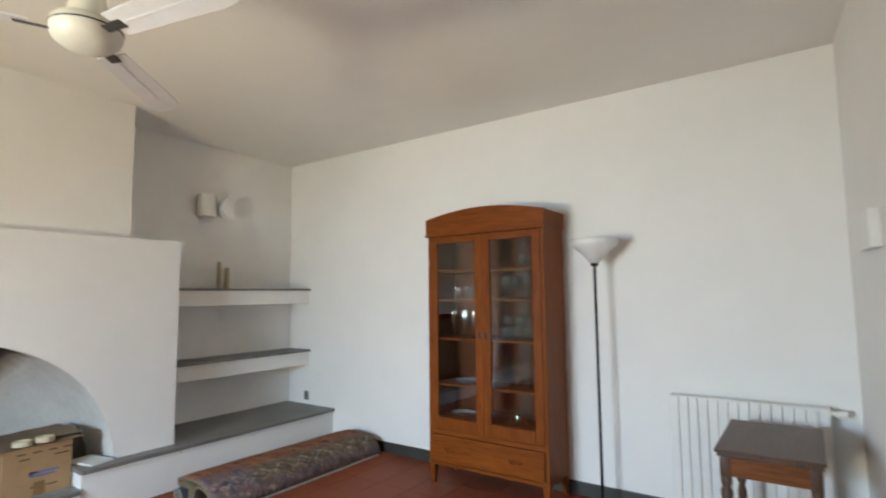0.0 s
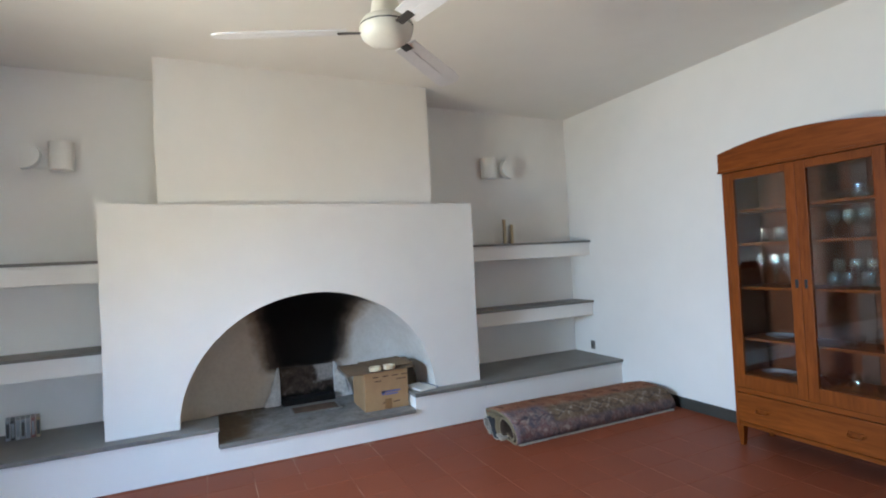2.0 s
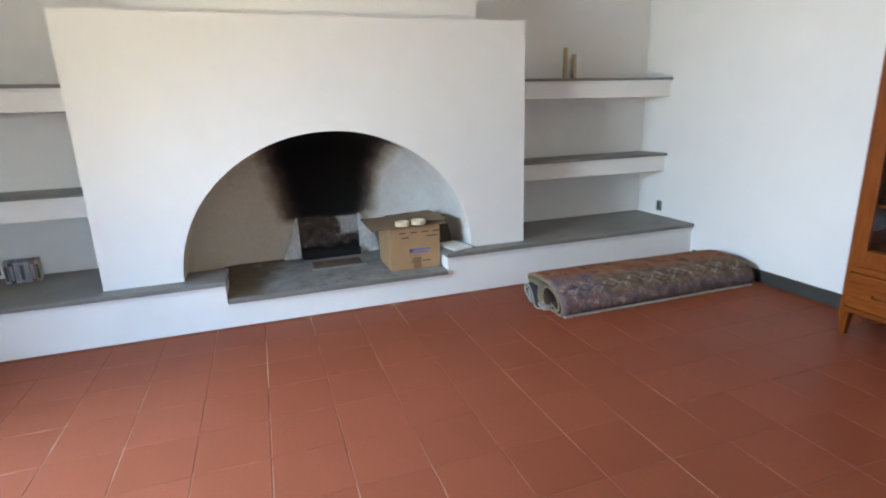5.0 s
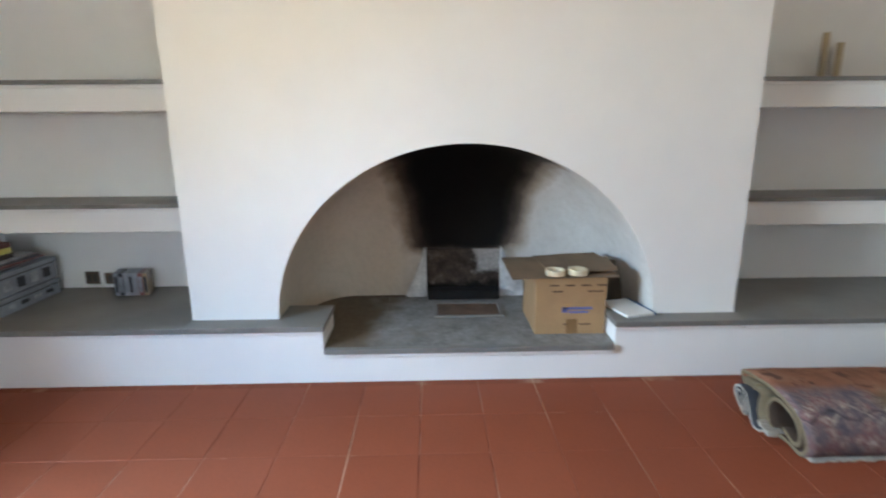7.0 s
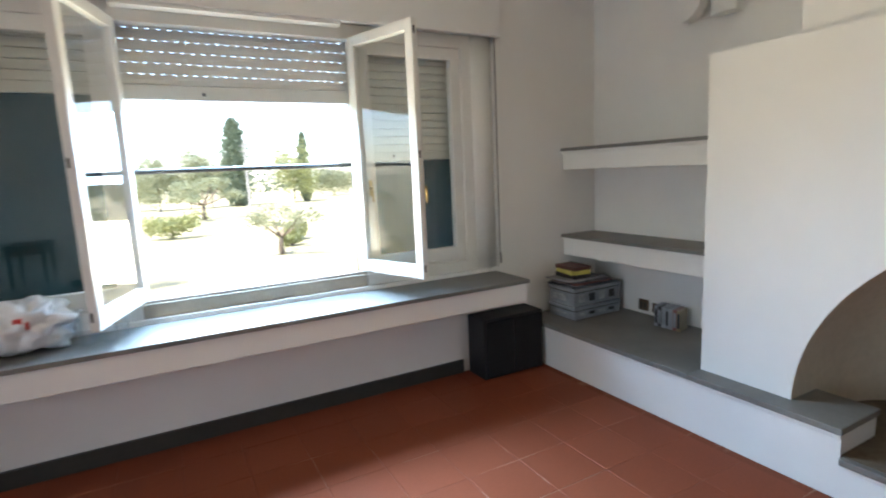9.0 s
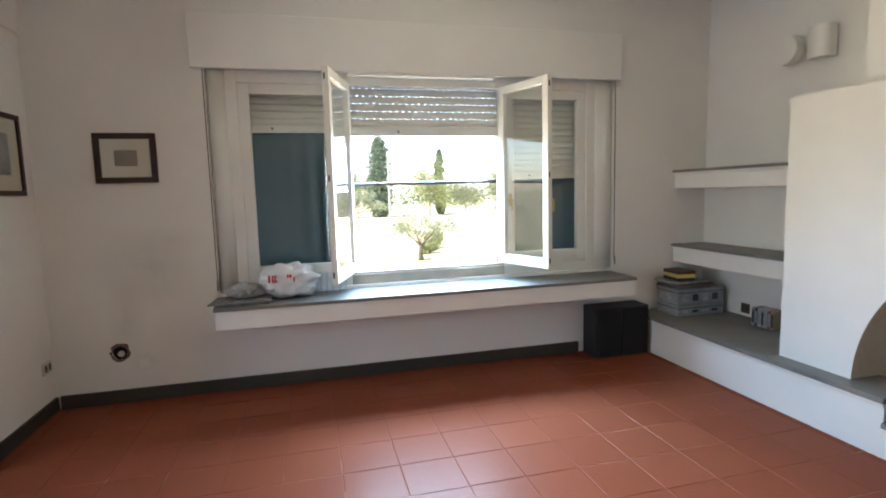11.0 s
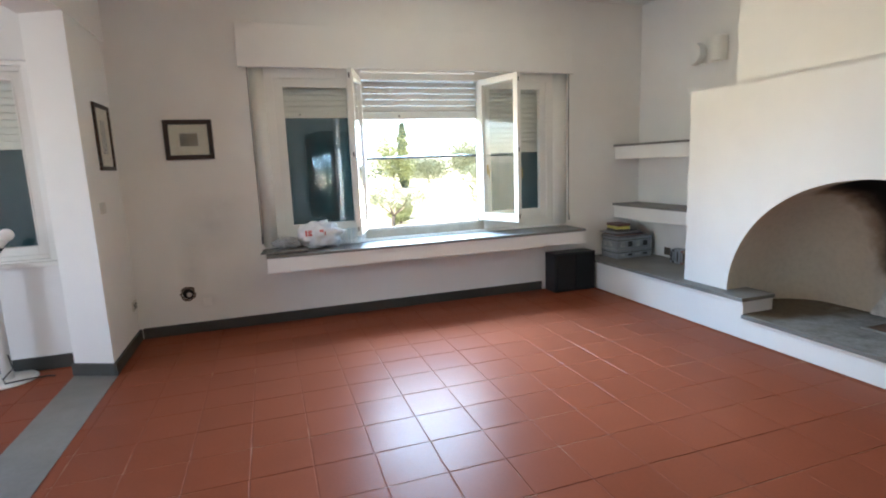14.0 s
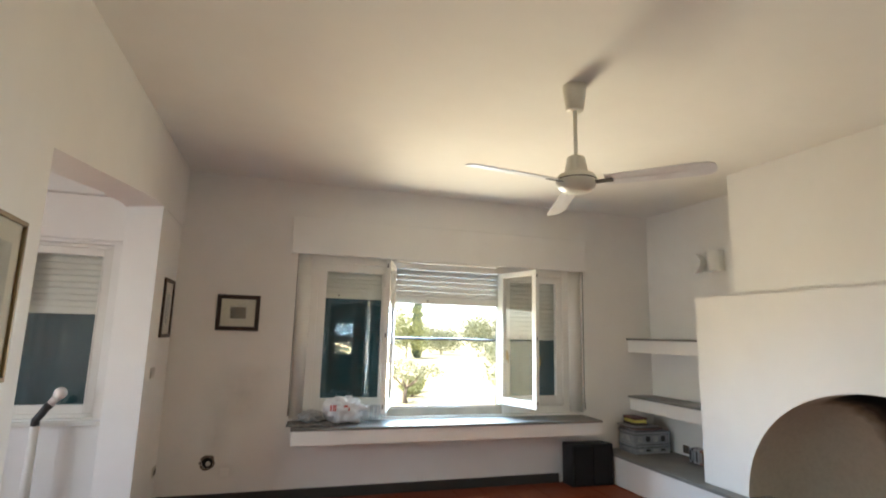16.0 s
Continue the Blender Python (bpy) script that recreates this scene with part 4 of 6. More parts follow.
for x in (1.78, 2.32):
    part("drawer_pull", merge(tube([(x - 0.04, CY0 - 0.008, 0.275), (x - 0.035, CY0 - 0.03, 0.262), (x, CY0 - 0.034, 0.258), (x + 0.035, CY0 - 0.03, 0.262), (x + 0.04, CY0 - 0.008, 0.275)], 0.004), box((x - 0.05, CY0 - 0.012, 0.262), (x + 0.05, CY0 - 0.007, 0.288), 0.003)), M_CHERRY, dr)
SHELVES = (0.168, 0.745, 1.095, 1.395, 1.625)
for z in SHELVES[1:]:
    part("shelf", box((CX0 + 0.026, CY0 + 0.05, z - 0.018), (CX1 - 0.026, CY1 - 0.014, z), 0.002), M_CHERRY_X, cab)
part("shelf", box((CX0 + 0.026, CY0 + 0.05, 0.478), (CX1 - 0.026, CY1 - 0.014, 0.496), 0.002), M_CHERRY_X, cab)

M_CLEAR = glass("clear_glass", (0.86, 0.90, 0.90), 3.0)
M_CHINA = surface("china", (0.55, 0.56, 0.58), 0.2, 0.15, 8, 60, 0.03, 0.0005)


def glass_thing(kind, at):
    prof = {"wine_glass": [(0.032, 0), (0.030, 0.003), (0.005, 0.008), (0.004, 0.07), (0.012, 0.08), (0.030, 0.10), (0.036, 0.13), (0.031, 0.17)],
            "champagne_flute": [(0.030, 0), (0.028, 0.003), (0.005, 0.008), (0.004, 0.06), (0.018, 0.09), (0.027, 0.14), (0.025, 0.21)],
            "tumbler": [(0.028, 0), (0.030, 0.004), (0.034, 0.05), (0.036, 0.095)],
            "glass_bowl": [(0.030, 0), (0.032, 0.004), (0.060, 0.035), (0.072, 0.06)],
            "decanter": [(0.045, 0), (0.052, 0.01), (0.055, 0.08), (0.048, 0.11), (0.018, 0.14), (0.014, 0.18), (0.022, 0.20), (0.018, 0.21), (0.012, 0.235)],
            "plate": [(0.05, 0), (0.06, 0.004), (0.095, 0.014), (0.098, 0.016)]}[kind]
    label = {"wine_glass": "clear stemmed wine glass on a cabinet shelf", "champagne_flute": "tall clear flute glass on a cabinet shelf", "tumbler": "small clear drinking glass on a cabinet shelf",
             "glass_bowl": "shallow clear glass bowl on a cabinet shelf", "decanter": "clear glass decanter with a stopper, on a shelf", "plate": "pale china plate lying on a cabinet shelf"}[kind]
    e = thing(kind, label, "plate" if kind == "plate" else "bowl" if kind == "glass_bowl" else "decanter" if kind == "decanter" else "glass", at, "cabinet glassware")
    ob = part("vessel", revolve(prof, 14, at, None, False), M_CHINA if kind == "plate" else M_CLEAR, e, "", True)
    return e


first = {}
stock = [("champagne_flute", 1.72, 5.42, 2), ("champagne_flute", 1.81, 5.42, 2), ("champagne_flute", 1.90, 5.43, 2), ("champagne_flute", 1.76, 5.52, 2), ("champagne_flute", 1.86, 5.52, 2),
         ("tumbler", 2.17, 5.41, 2), ("tumbler", 2.25, 5.41, 2), ("tumbler", 2.35, 5.42, 2), ("tumbler", 2.42, 5.46, 2), ("wine_glass", 2.15, 5.52, 2), ("wine_glass", 2.24, 5.53, 2), ("wine_glass", 2.33, 5.53, 2),
         ("tumbler", 1.74, 5.44, 3), ("tumbler", 1.84, 5.45, 3), ("wine_glass", 2.17, 5.45, 3), ("wine_glass", 2.26, 5.45, 3), ("wine_glass", 2.35, 5.45, 3), ("wine_glass", 2.43, 5.50, 3), ("wine_glass", 2.21, 5.54, 3),
         ("decanter", 2.42, 5.43, 1), ("glass_bowl", 2.24, 5.44, 1), ("plate", 1.80, 5.47, 1), ("glass_bowl", 2.18, 5.46, 4), ("glass_bowl", 2.40, 5.46, 4), ("tumbler", 2.30, 5.5, 4)]
for kind, x, y, lv in stock:
    at = (x, y, SHELVES[lv] + 0.0005)
    if kind in first:
        copy_thing(first[kind], Matrix.Translation(at))
    else:
        first[kind] = glass_thing(kind, at)
for kind, x, y in (("glass_bowl", 2.15, 5.42), ("glass_bowl", 2.40, 5.42), ("tumbler", 2.24, 5.44), ("plate", 1.78, 5.44), ("plate", 1.92, 5.48)):
    copy_thing(first[kind], Matrix.Translation((x, y, 0.4965)))

# ---- floor lamp ----
M_FROST = surface("frosted_glass", (0.82, 0.80, 0.77), 0.35, 0.05, 5, 60, 0.05, 0.0005)
lamp = thing("floor_lamp", "black torchiere floor lamp with a frosted white bowl shade", "floor lamp", (2.87, 5.42, 0))
part("base", revolve([(0.13, 0), (0.13, 0.012), (0.11, 0.022), (0.03, 0.032), (0.014, 0.05)], 28, (2.87, 5.42, 0)), M_BLACKMETAL, lamp, "", True)
part("pole", tube([(2.87, 5.42, 0.04), (2.87, 5.42, 1.62)], 0.0095, 10), M_BLACKMETAL, lamp, "", True)
part("collar", revolve([(0.014, 0), (0.024, 0.006), (0.024, 0.02), (0.03, 0.03)], 16, (2.87, 5.42, 1.612)), M_BLACKMETAL, lamp, "", True)
part("shade", revolve([(0.028, 0.0), (0.075, 0.055), (0.13, 0.105), (0.158, 0.13), (0.160, 0.165), (0.153, 0.165), (0.150, 0.135), (0.12, 0.107), (0.06, 0.056), (0.02, 0.012)], 32, (2.87, 5.42, 1.635)), M_FROST, lamp, "scalloped frosted glass bowl", True)


# ---- radiators ----
def radiator(name, n, m, label):
    e = thing(name, label, "radiator", m.translation, "radiators")
    w = 0.055
    z0, z1 = 0.13, 0.755
    col = None
    for k in range(n):
        if col is None:
            bm = merge(box((0.0015, -0.045, z0), (w - 0.0015, -0.028, z1 - 0.004), 0.006), box((0.0015, 0.028, z0), (w - 0.0015, 0.045, z1 - 0.004), 0.006), box((0.006, -0.03, z0), (w - 0.006, 0.03, z1 - 0.03), 0.004),
                       box((0.001, -0.043, z1 - 0.05), (w - 0.001, 0.043, z1), 0.003), box((0.0, -0.022, z0 + 0.02), (w, 0.022, z0 + 0.06), 0.008))
            bm.transform(m)
            col = part("column", bm, M_WHITEMETAL, e)
            step = m.to_3x3() @ Vector((w, 0, 0))
        else:
            c = col.copy()
            scene.collection.objects.link(c)
            c.matrix_basis = Matrix.Translation(step * k) @ col.matrix_basis
    bm = merge(tube([(0.004, 0, z1 - 0.03), (n * w + 0.03, 0, z1 - 0.03)], 0.014), tube([(n * w + 0.03, 0, z1 - 0.03), (n * w + 0.075, 0.0, z1 - 0.03)], 0.02), tube([(n * w + 0.05, 0, z1 - 0.03), (n * w + 0.05, 0.055, z1 - 0.03)], 0.01))
    bm.transform(m)
    part("valve", bm, M_WHITEMETAL, e)
    for k in (1, n - 2):
        bm = merge(box((k * w, 0.03, z0 - 0.01), (k * w + 0.02, 0.085, z0 + 0.012), 0.003), box((k * w + 0.005, -0.03, 0.0), (k * w + 0.03, 0.03, z0), 0.004))
        bm.transform(m)
        part("bracket", bm, M_WHITEMETAL, e)
    return e


radiator("radiator", 15, Matrix.Translation((3.285, NORTH - 0.085, 0.03)), "white cast column radiator behind the small table")
ym = 2.87
radiator("radiator", 17, Matrix.Translation((east_x(ym + 0.93) - 0.085, ym + 17 * 0.055, -0.02)) @ Matrix.Rotation(-math.pi / 2 + TILT_E, 4, "Z"), "white cast column radiator under the gilt picture")

# ---- small table ----
TX0, TX1, TY0, TY1, TZ = 3.65, 4.068, 4.65, 5.32, 0.72
tab = thing("side_table", "dark walnut side table with turned legs before the radiator", "table", ((TX0 + TX1) / 2, 5.08, 0))
part("tabletop", merge(box((TX0, TY0, TZ - 0.016), (TX1, TY1, TZ), 0.005), box((TX0 + 0.008, TY0 + 0.008, TZ - 0.034), (TX1 - 0.008, TY1 - 0.008, TZ - 0.016), 0.004)), M_WALNUT, tab, "dull dark walnut top with a moulded edge")
part("apron", box((TX0 + 0.03, TY0 + 0.022, TZ - 0.120), (TX1 - 0.03, TY0 + 0.045, TZ - 0.034), 0.002), M_WALNUT_MID, tab, "lighter veneered drawer front")
part("apron", box((TX0 + 0.03, TY1 - 0.045, TZ - 0.120), (TX1 - 0.03, TY1 - 0.022, TZ - 0.034), 0.002), M_WALNUT, tab)
for x in (TX0 + 0.025, TX1 - 0.047):
    part("side_rail", box((x, TY0 + 0.06, TZ - 0.120), (x + 0.022, TY1 - 0.06, TZ - 0.034), 0.002), M_WALNUT, tab)
legprof = [(0.016, 0.0), (0.022, 0.01), (0.016, 0.03), (0.018, 0.20), (0.026, 0.32), (0.016, 0.36), (0.028, 0.38), (0.016, 0.40), (0.026, 0.46), (0.030, 0.49), (0.018, 0.51), (0.026, 0.53), (0.026, 0.56)]
for x in (TX0 + 0.04, TX1 - 0.04):
    for y in (TY0 + 0.04, TY1 - 0.04):
        part("leg", merge(revolve([(r * 0.86, z * 1.075) for r, z in legprof], 14, (x, y, 0)), box((x - 0.022, y - 0.022, 0.597), (x + 0.022, y + 0.022, TZ - 0.034), 0.003)), M_WALNUT, tab, "", True)


# ---- rolled carpet ----
def rolled_sheet(points, y0, y1, thick, lean=0.0, ny=34):
    """A sheet bent along a smooth cross-section and pushed along y; UV: metres along the sheet, then y."""
    path = []
    for k in range(len(points) - 1):
        p = [Vector(points[min(max(k + d, 0), len(points) - 1)]) for d in (-1, 0, 1, 2)]
        for s in range(5):
            q = s / 5
            path.append(0.5 * (2 * p[1] + (p[2] - p[0]) * q + (2 * p[0] - 5 * p[1] + 4 * p[2] - p[3]) * q * q + (3 * p[1] - p[0] - 3 * p[2] + p[3]) * q ** 3))
    path.append(Vector(points[-1]))
    bm = bmesh.new()
    uv = bm.loops.layers.uv.new("uv")
    d, rows = 0.0, []
    for k, q in enumerate(path):
        d += (q - path[k - 1]).length if k else 0.0
        row = []
        for j in range(ny + 1):
            y = y0 + (y1 - y0) * j / ny
            w = noise.noise(Vector((q.x * 5, y * 3.2, q.y * 5)))
            lift = min(1.0, max(0.0, (q.y - 0.02) / 0.06))
            x = q.x + (0.008 * w + 0.006 * noise.noise(Vector((1, y * 7, q.y * 6)))) * lift
            z = q.y * (1 - 0.14 * (j / ny) ** 2) * (1 + 0.05 * noise.noise(Vector((7, y * 2.0, 1)))) + 0.008 * lift * w
            row.append((bm.verts.new((x, y + 0.016 * noise.noise(Vector((q.x * 8, q.y * 8, 3))) + lean * q.y, max(z, thick / 2 + 0.001))), d, y))
        rows.append(row)
    for k in range(len(path) - 1):
        for j in range(ny):
            quad = (rows[k][j], rows[k + 1][j], rows[k + 1][j + 1], rows[k][j + 1])
            face = bm.faces.new([v for v, _, _ in quad])
            for lp, (_, du, dv) in zip(face.loops, quad):
                lp[uv].uv = (du, dv)
    return bm


def with_thickness(ob, t, rim):
    ob.data.materials.append(rim)
    md = ob.modifiers.new("thickness", "SOLIDIFY")
    md.thickness, md.offset, md.material_offset_rim = t, 0.0, 1
    return ob


rug = thing("rolled_carpet", "worn red and brown oriental carpet, rolled up on the floor", "carpet", (0.60, 4.7, 0))
FOLD = [(0.475, 0.150), (0.430, 0.140), (0.395, 0.150), (0.383, 0.172), (0.397, 0.194), (0.44, 0.204), (0.50, 0.206), (0.57, 0.205), (0.64, 0.197), (0.70, 0.178), (0.745, 0.142), (0.768, 0.095), (0.768, 0.045), (0.745, 0.012), (0.69, 0.009),
        (0.62, 0.010), (0.575, 0.030), (0.550, 0.075), (0.548, 0.125), (0.585, 0.165), (0.64, 0.172), (0.695, 0.148), (0.728, 0.105), (0.735, 0.060), (0.712, 0.034), (0.675, 0.036), (0.640, 0.062)]
with_thickness(part("carpet_roll", rolled_sheet([(0.383 + (x - 0.383) * 1.08, z * 0.94) for x, z in FOLD], 3.955, 5.555, 0.017, -0.10), M_RUG, rug, "", True), 0.017, M_RUGBACK)
under = [(0.500, 0.175), (0.450, 0.172), (0.415, 0.168), (0.425, 0.158), (0.48, 0.165), (0.525, 0.150), (0.528, 0.09), (0.540, 0.045), (0.565, 0.010)]
with_thickness(part("inner_layer", rolled_sheet([(x, z * 0.94) for x, z in under], 3.935, 5.535, 0.014, -0.05), M_RUGBACK, rug, "brown layers of carpet inside the fold", True), 0.014, M_RUGBACK)
dark_loop = [(0.60, 0.006), (0.560, 0.010), (0.530, 0.040), (0.508, 0.085), (0.478, 0.126), (0.437, 0.135), (0.412, 0.112), (0.424, 0.070), (0.458, 0.026), (0.488, 0.016), (0.500, 0.042), (0.486, 0.084), (0.462, 0.113), (0.440, 0.116), (0.430, 0.098), (0.444, 0.066), (0.468, 0.036), (0.482, 0.040), (0.474, 0.070), (0.456, 0.092)]
with_thickness(part("dark_roll", rolled_sheet(dark_loop, 3.90, 5.62, 0.009), M_DARKRUG, rug, "thin dark carpet with white bound edges", True), 0.009, M_RUGEDGE)
bm = bmesh.new()
rnd = random.Random(5)
for k in range(190):
    y = 3.97 + 1.57 * k / 190
    add_box(bm, (0.780, y, 0.001), (0.802 + rnd.uniform(0, 0.012), y + 0.0070, rnd.uniform(0.005, 0.010)))
for k in range(16):
    x = 0.555 + 0.085 * k / 16
    add_box(bm, (x, 3.925 + rnd.uniform(-0.012, 0.0), 0.001), (x + 0.0055, 3.975, rnd.uniform(0.012, 0.032)))
tagged(part("fringe", bm, M_RUGEDGE, rug, "off-white knotted fringe"), "off-white knotted fringe", kind="stuff")

# ---- cardboard box on the hearth ----
M_PRINT = surface("brown_print", (0.10, 0.055, 0.03), 0.8, 0.1, 5, 60, 0)
M_BLUEPRINT = surface("blue_print", (0.16, 0.17, 0.36), 0.8, 0.1, 5, 60, 0)
cb = thing("cardboard_box", "open brown cardboard box with blue print on the hearth", "box", (-0.26, 3.25, 0.19))
bx0, bx1, by0, by1, bz0, bz1 = -0.40, -0.035, 3.065, 3.436, 0.191, 0.505
for nm, lo, hi in (("side", (bx1 - 0.005, by0, bz0), (bx1, by1, bz1)), ("side", (bx0, by0, bz0), (bx0 + 0.005, by1, bz1)), ("side", (bx0 + 0.005, by0, bz0), (bx1 - 0.005, by0 + 0.005, bz1)), ("side", (bx0 + 0.005, by1 - 0.005, bz0), (bx1 - 0.005, by1, bz1)), ("bottom", (bx0 + 0.005, by0 + 0.005, bz0), (bx1 - 0.005, by1 - 0.005, bz0 + 0.005))):
    part(nm, box(lo, hi, 0.0015), M_CARD, cb)


def flap(name, m, sx, sy):
    bm = box((0, 0, 0), (sx, sy, 0.004), 0.001)
    bmesh.ops.subdivide_edges(bm, edges=bm.edges[:], cuts=3, use_grid_fill=True)
    for v in bm.verts:
        v.co.z += 0.006 * noise.noise(v.co * 7)
    bm.transform(m)
    part(name, bm, M_CARD_DARK, cb, "bent flap")


flap("flap", pose(bx0 - 0.03, by0 - 0.13, bz1 + 0.004, 0.6, 1.0), 0.42, 0.56)
flap("flap", pose(bx0 - 0.02, by0 + 0.05, bz1 + 0.016, 0.8, 1.2, 6), 0.33, 0.38)
flap("flap", pose(bx0 + 0.06, by0 + 0.22, bz1 + 0.022, 1.5, 1.5, -5), 0.26, 0.24)
for k in range(4):
    y = by0 + 0.07 + 0.083 * k
    part("print_bar", box((bx1, y, bz1 - 0.05), (bx1 + 0.0006, y + 0.05, bz1 - 0.041)), M_PRINT, cb)
for y, w in ((by0 + 0.085, 0.055), (by0 + 0.27, 0.085)):
    part("print_bar", box((bx1, y, bz1 - 0.083), (bx1 + 0.0006, y + w, bz1 - 0.075)), M_PRINT, cb)
part("print_bar", box((bx1, by0 + 0.14, bz0 + 0.135), (bx1 + 0.0006, by0 + 0.30, bz0 + 0.15)), M_BLUEPRINT, cb, "blue printed mark")
part("print_bar", box((bx1, by0 + 0.14, bz0 + 0.118), (bx1 + 0.0006, by0 + 0.17, bz0 + 0.15)), M_BLUEPRINT, cb)
part("print_bar", box((bx1, by0 + 0.175, bz0 + 0.115), (bx1 + 0.0006, by0 + 0.28, bz0 + 0.128)), M_BLUEPRINT, cb)
for y, w in ((by0 + 0.15, 0.05), (by0 + 0.235, 0.06)):
    part("print_bar", box((bx1, y, bz0 + 0.05), (bx1 + 0.0006, y + w, bz0 + 0.058)), M_PRINT, cb)
part("parcel_tape", box((bx1 + 0.0008, by0 + 0.165, bz0 + 0.001), (bx1 + 0.0018, by0 + 0.225, bz0 + 0.085)), surface("brown_tape", (0.26, 0.145, 0.06), 0.3, 0.12, 8, 60, 0.1), cb, "glossy brown parcel tape")
M_MASKING = surface("masking_tape", (0.72, 0.62, 0.42), 0.7, 0.1, 8, 80, 0.1)
for k, (y, t) in enumerate(((3.165, 6), (3.282, -5))):
    e = thing("tape_roll", "cream masking tape roll lying on the cardboard box", "tape roll", (-0.045, y, 0.52), "tape rolls")
    prof = [(0.036, 0.0), (0.050, 0.0), (0.051, 0.004), (0.051, 0.026), (0.050, 0.03), (0.036, 0.03), (0.036, 0.0)]
    part("roll", revolve(prof, 28, (-0.05, y, 0.514 + 0.002 * k), None, False), M_MASKING, e, "", True)
pad = thing("paper_pad", "white paper pad lying on the stone ledge", "paper", (-0.06, 3.58, 0.312))
part("paper_block", box((-0.12, -0.085, 0), (0.12, 0.075, 0.014), 0.002, Matrix.Translation((-0.07, 3.565, 0.3125)) @ Matrix.Rotation(0.25, 4, "Z")), M_WHITEMETAL, pad)
part("cover", box((-0.122, 0.075, 0), (0.122, 0.088, 0.016), 0.002, Matrix.Translation((-0.07, 3.565, 0.3125)) @ Matrix.Rotation(0.25, 4, "Z")), surface("blue_cover", (0.05, 0.12, 0.22), 0.5), pad, "dark blue edge")
bd = thing("dark_board", "dark brown board leaning in the fireplace recess", "board", (-0.45, 3.62, 0.19))
part("board", box((-0.012, -0.13, 0), (0.012, 0.13, 0.31), 0.004, Matrix.Translation((-0.33, 3.525, 0.20)) @ Matrix.Rotation(-0.35, 4, "Y") @ Matrix.Rotation(0.25, 4, "Z")), surface("brown_board", (0.135, 0.105, 0.075), 0.8, 0.3, 6, 50, 0.3), bd)

# ---- things on the niche shelves and bench ----
M_PALEWOOD = wood("pale_wood", (0.45, 0.34, 0.20), (0.62, 0.50, 0.32), 1.5, 0.6)
for y, h, dx in ((4.755, 0.255, 0.0), (4.835, 0.20, 0.01)):
    e = thing("wood_strip", "pale wooden strip standing upright on the niche shelf", "wood strip", (-0.5, y, 1.51), "wood strips")
    part("strip", box((-0.535 + dx, y - 0.014, 1.511), (-0.51 + dx, y + 0.014, 1.511 + h), 0.003), M_PALEWOOD, e)
e = thing("paper_sheet", "small cream card leaning on the niche wall", "card", (-0.56, 4.9, 1.51))
part("card", box((-0.004, -0.05, 0), (0.004, 0.05, 0.19), 0.001, Matrix.Translation((-0.57, 4.90, 1.511)) @ Matrix.Rotation(-0.08, 4, "Y")), M_WALL, e)
M_CASE = surface("grey_case", (0.30, 0.33, 0.365), 0.45, 0.25, 5, 30, 0.15, 0.001)
M_CASE_D = surface("dark_case_trim", (0.03, 0.032, 0.036), 0.5, 0.2, 5, 60, 0.1)
M_PALEPRINT = surface("pale_label", (0.45, 0.47, 0.5), 0.5, 0.3, 20, 60, 0)
for z0, z1, lab in ((0.3125, 0.405, "lower grey storage case with dark edges on the bench"), (0.409, 0.535, "upper grey storage case with pale marks, stacked")):
    e = thing("storage_case", lab, "case", (-0.3, 0.18, z0), "stacked cases")
    part("body", box((-0.52, 0.02, z0), (-0.08, 0.285, z1 - 0.03), 0.006), M_CASE, e)
    part("lid", box((-0.525, 0.015, z1 - 0.026), (-0.075, 0.29, z1), 0.006), M_CASE, e)
    part("rim", box((-0.523, 0.017, z1 - 0.031), (-0.077, 0.288, z1 - 0.025), 0.001), M_CASE_D, e, "black rim")
    for k in range(4):
        x = -0.46 + 0.095 * k
        part("mark", box((x, 0.2851, z0 + 0.025), (x + 0.055, 0.2868, z1 - 0.045), 0.001), M_PALEPRINT if k % 2 else M_CASE_D, e)
    part("mark", box((-0.0801, 0.06, z0 + 0.03), (-0.0785, 0.20, z1 - 0.05), 0.001), M_PALEPRINT, e)
rnd = random.Random(3)
z = 0.536
cols = [(0.16, 0.17, 0.19), (0.35, 0.35, 0.37), (0.25, 0.10, 0.09), (0.12, 0.12, 0.13), (0.40, 0.40, 0.42)]
for k in range(5):
    h = rnd.uniform(0.007, 0.014)
    e = thing("magazine", "grey printed magazine on the stacked cases", "magazine", (-0.28, 0.14, z), "magazines")
    part("paper_block", box((-0.17, -0.13, 0), (0.17, 0.13, h), 0.002, Matrix.Translation((-0.25 + rnd.uniform(-0.03, 0.03), 0.135 + rnd.uniform(-0.02, 0.02), z)) @ Matrix.Rotation(rnd.uniform(-0.15, 0.15), 4, "Z")), surface("magazine_cover", cols[k], 0.4, 0.35, 15, 60, 0.05), e)
    z += h + 0.0005
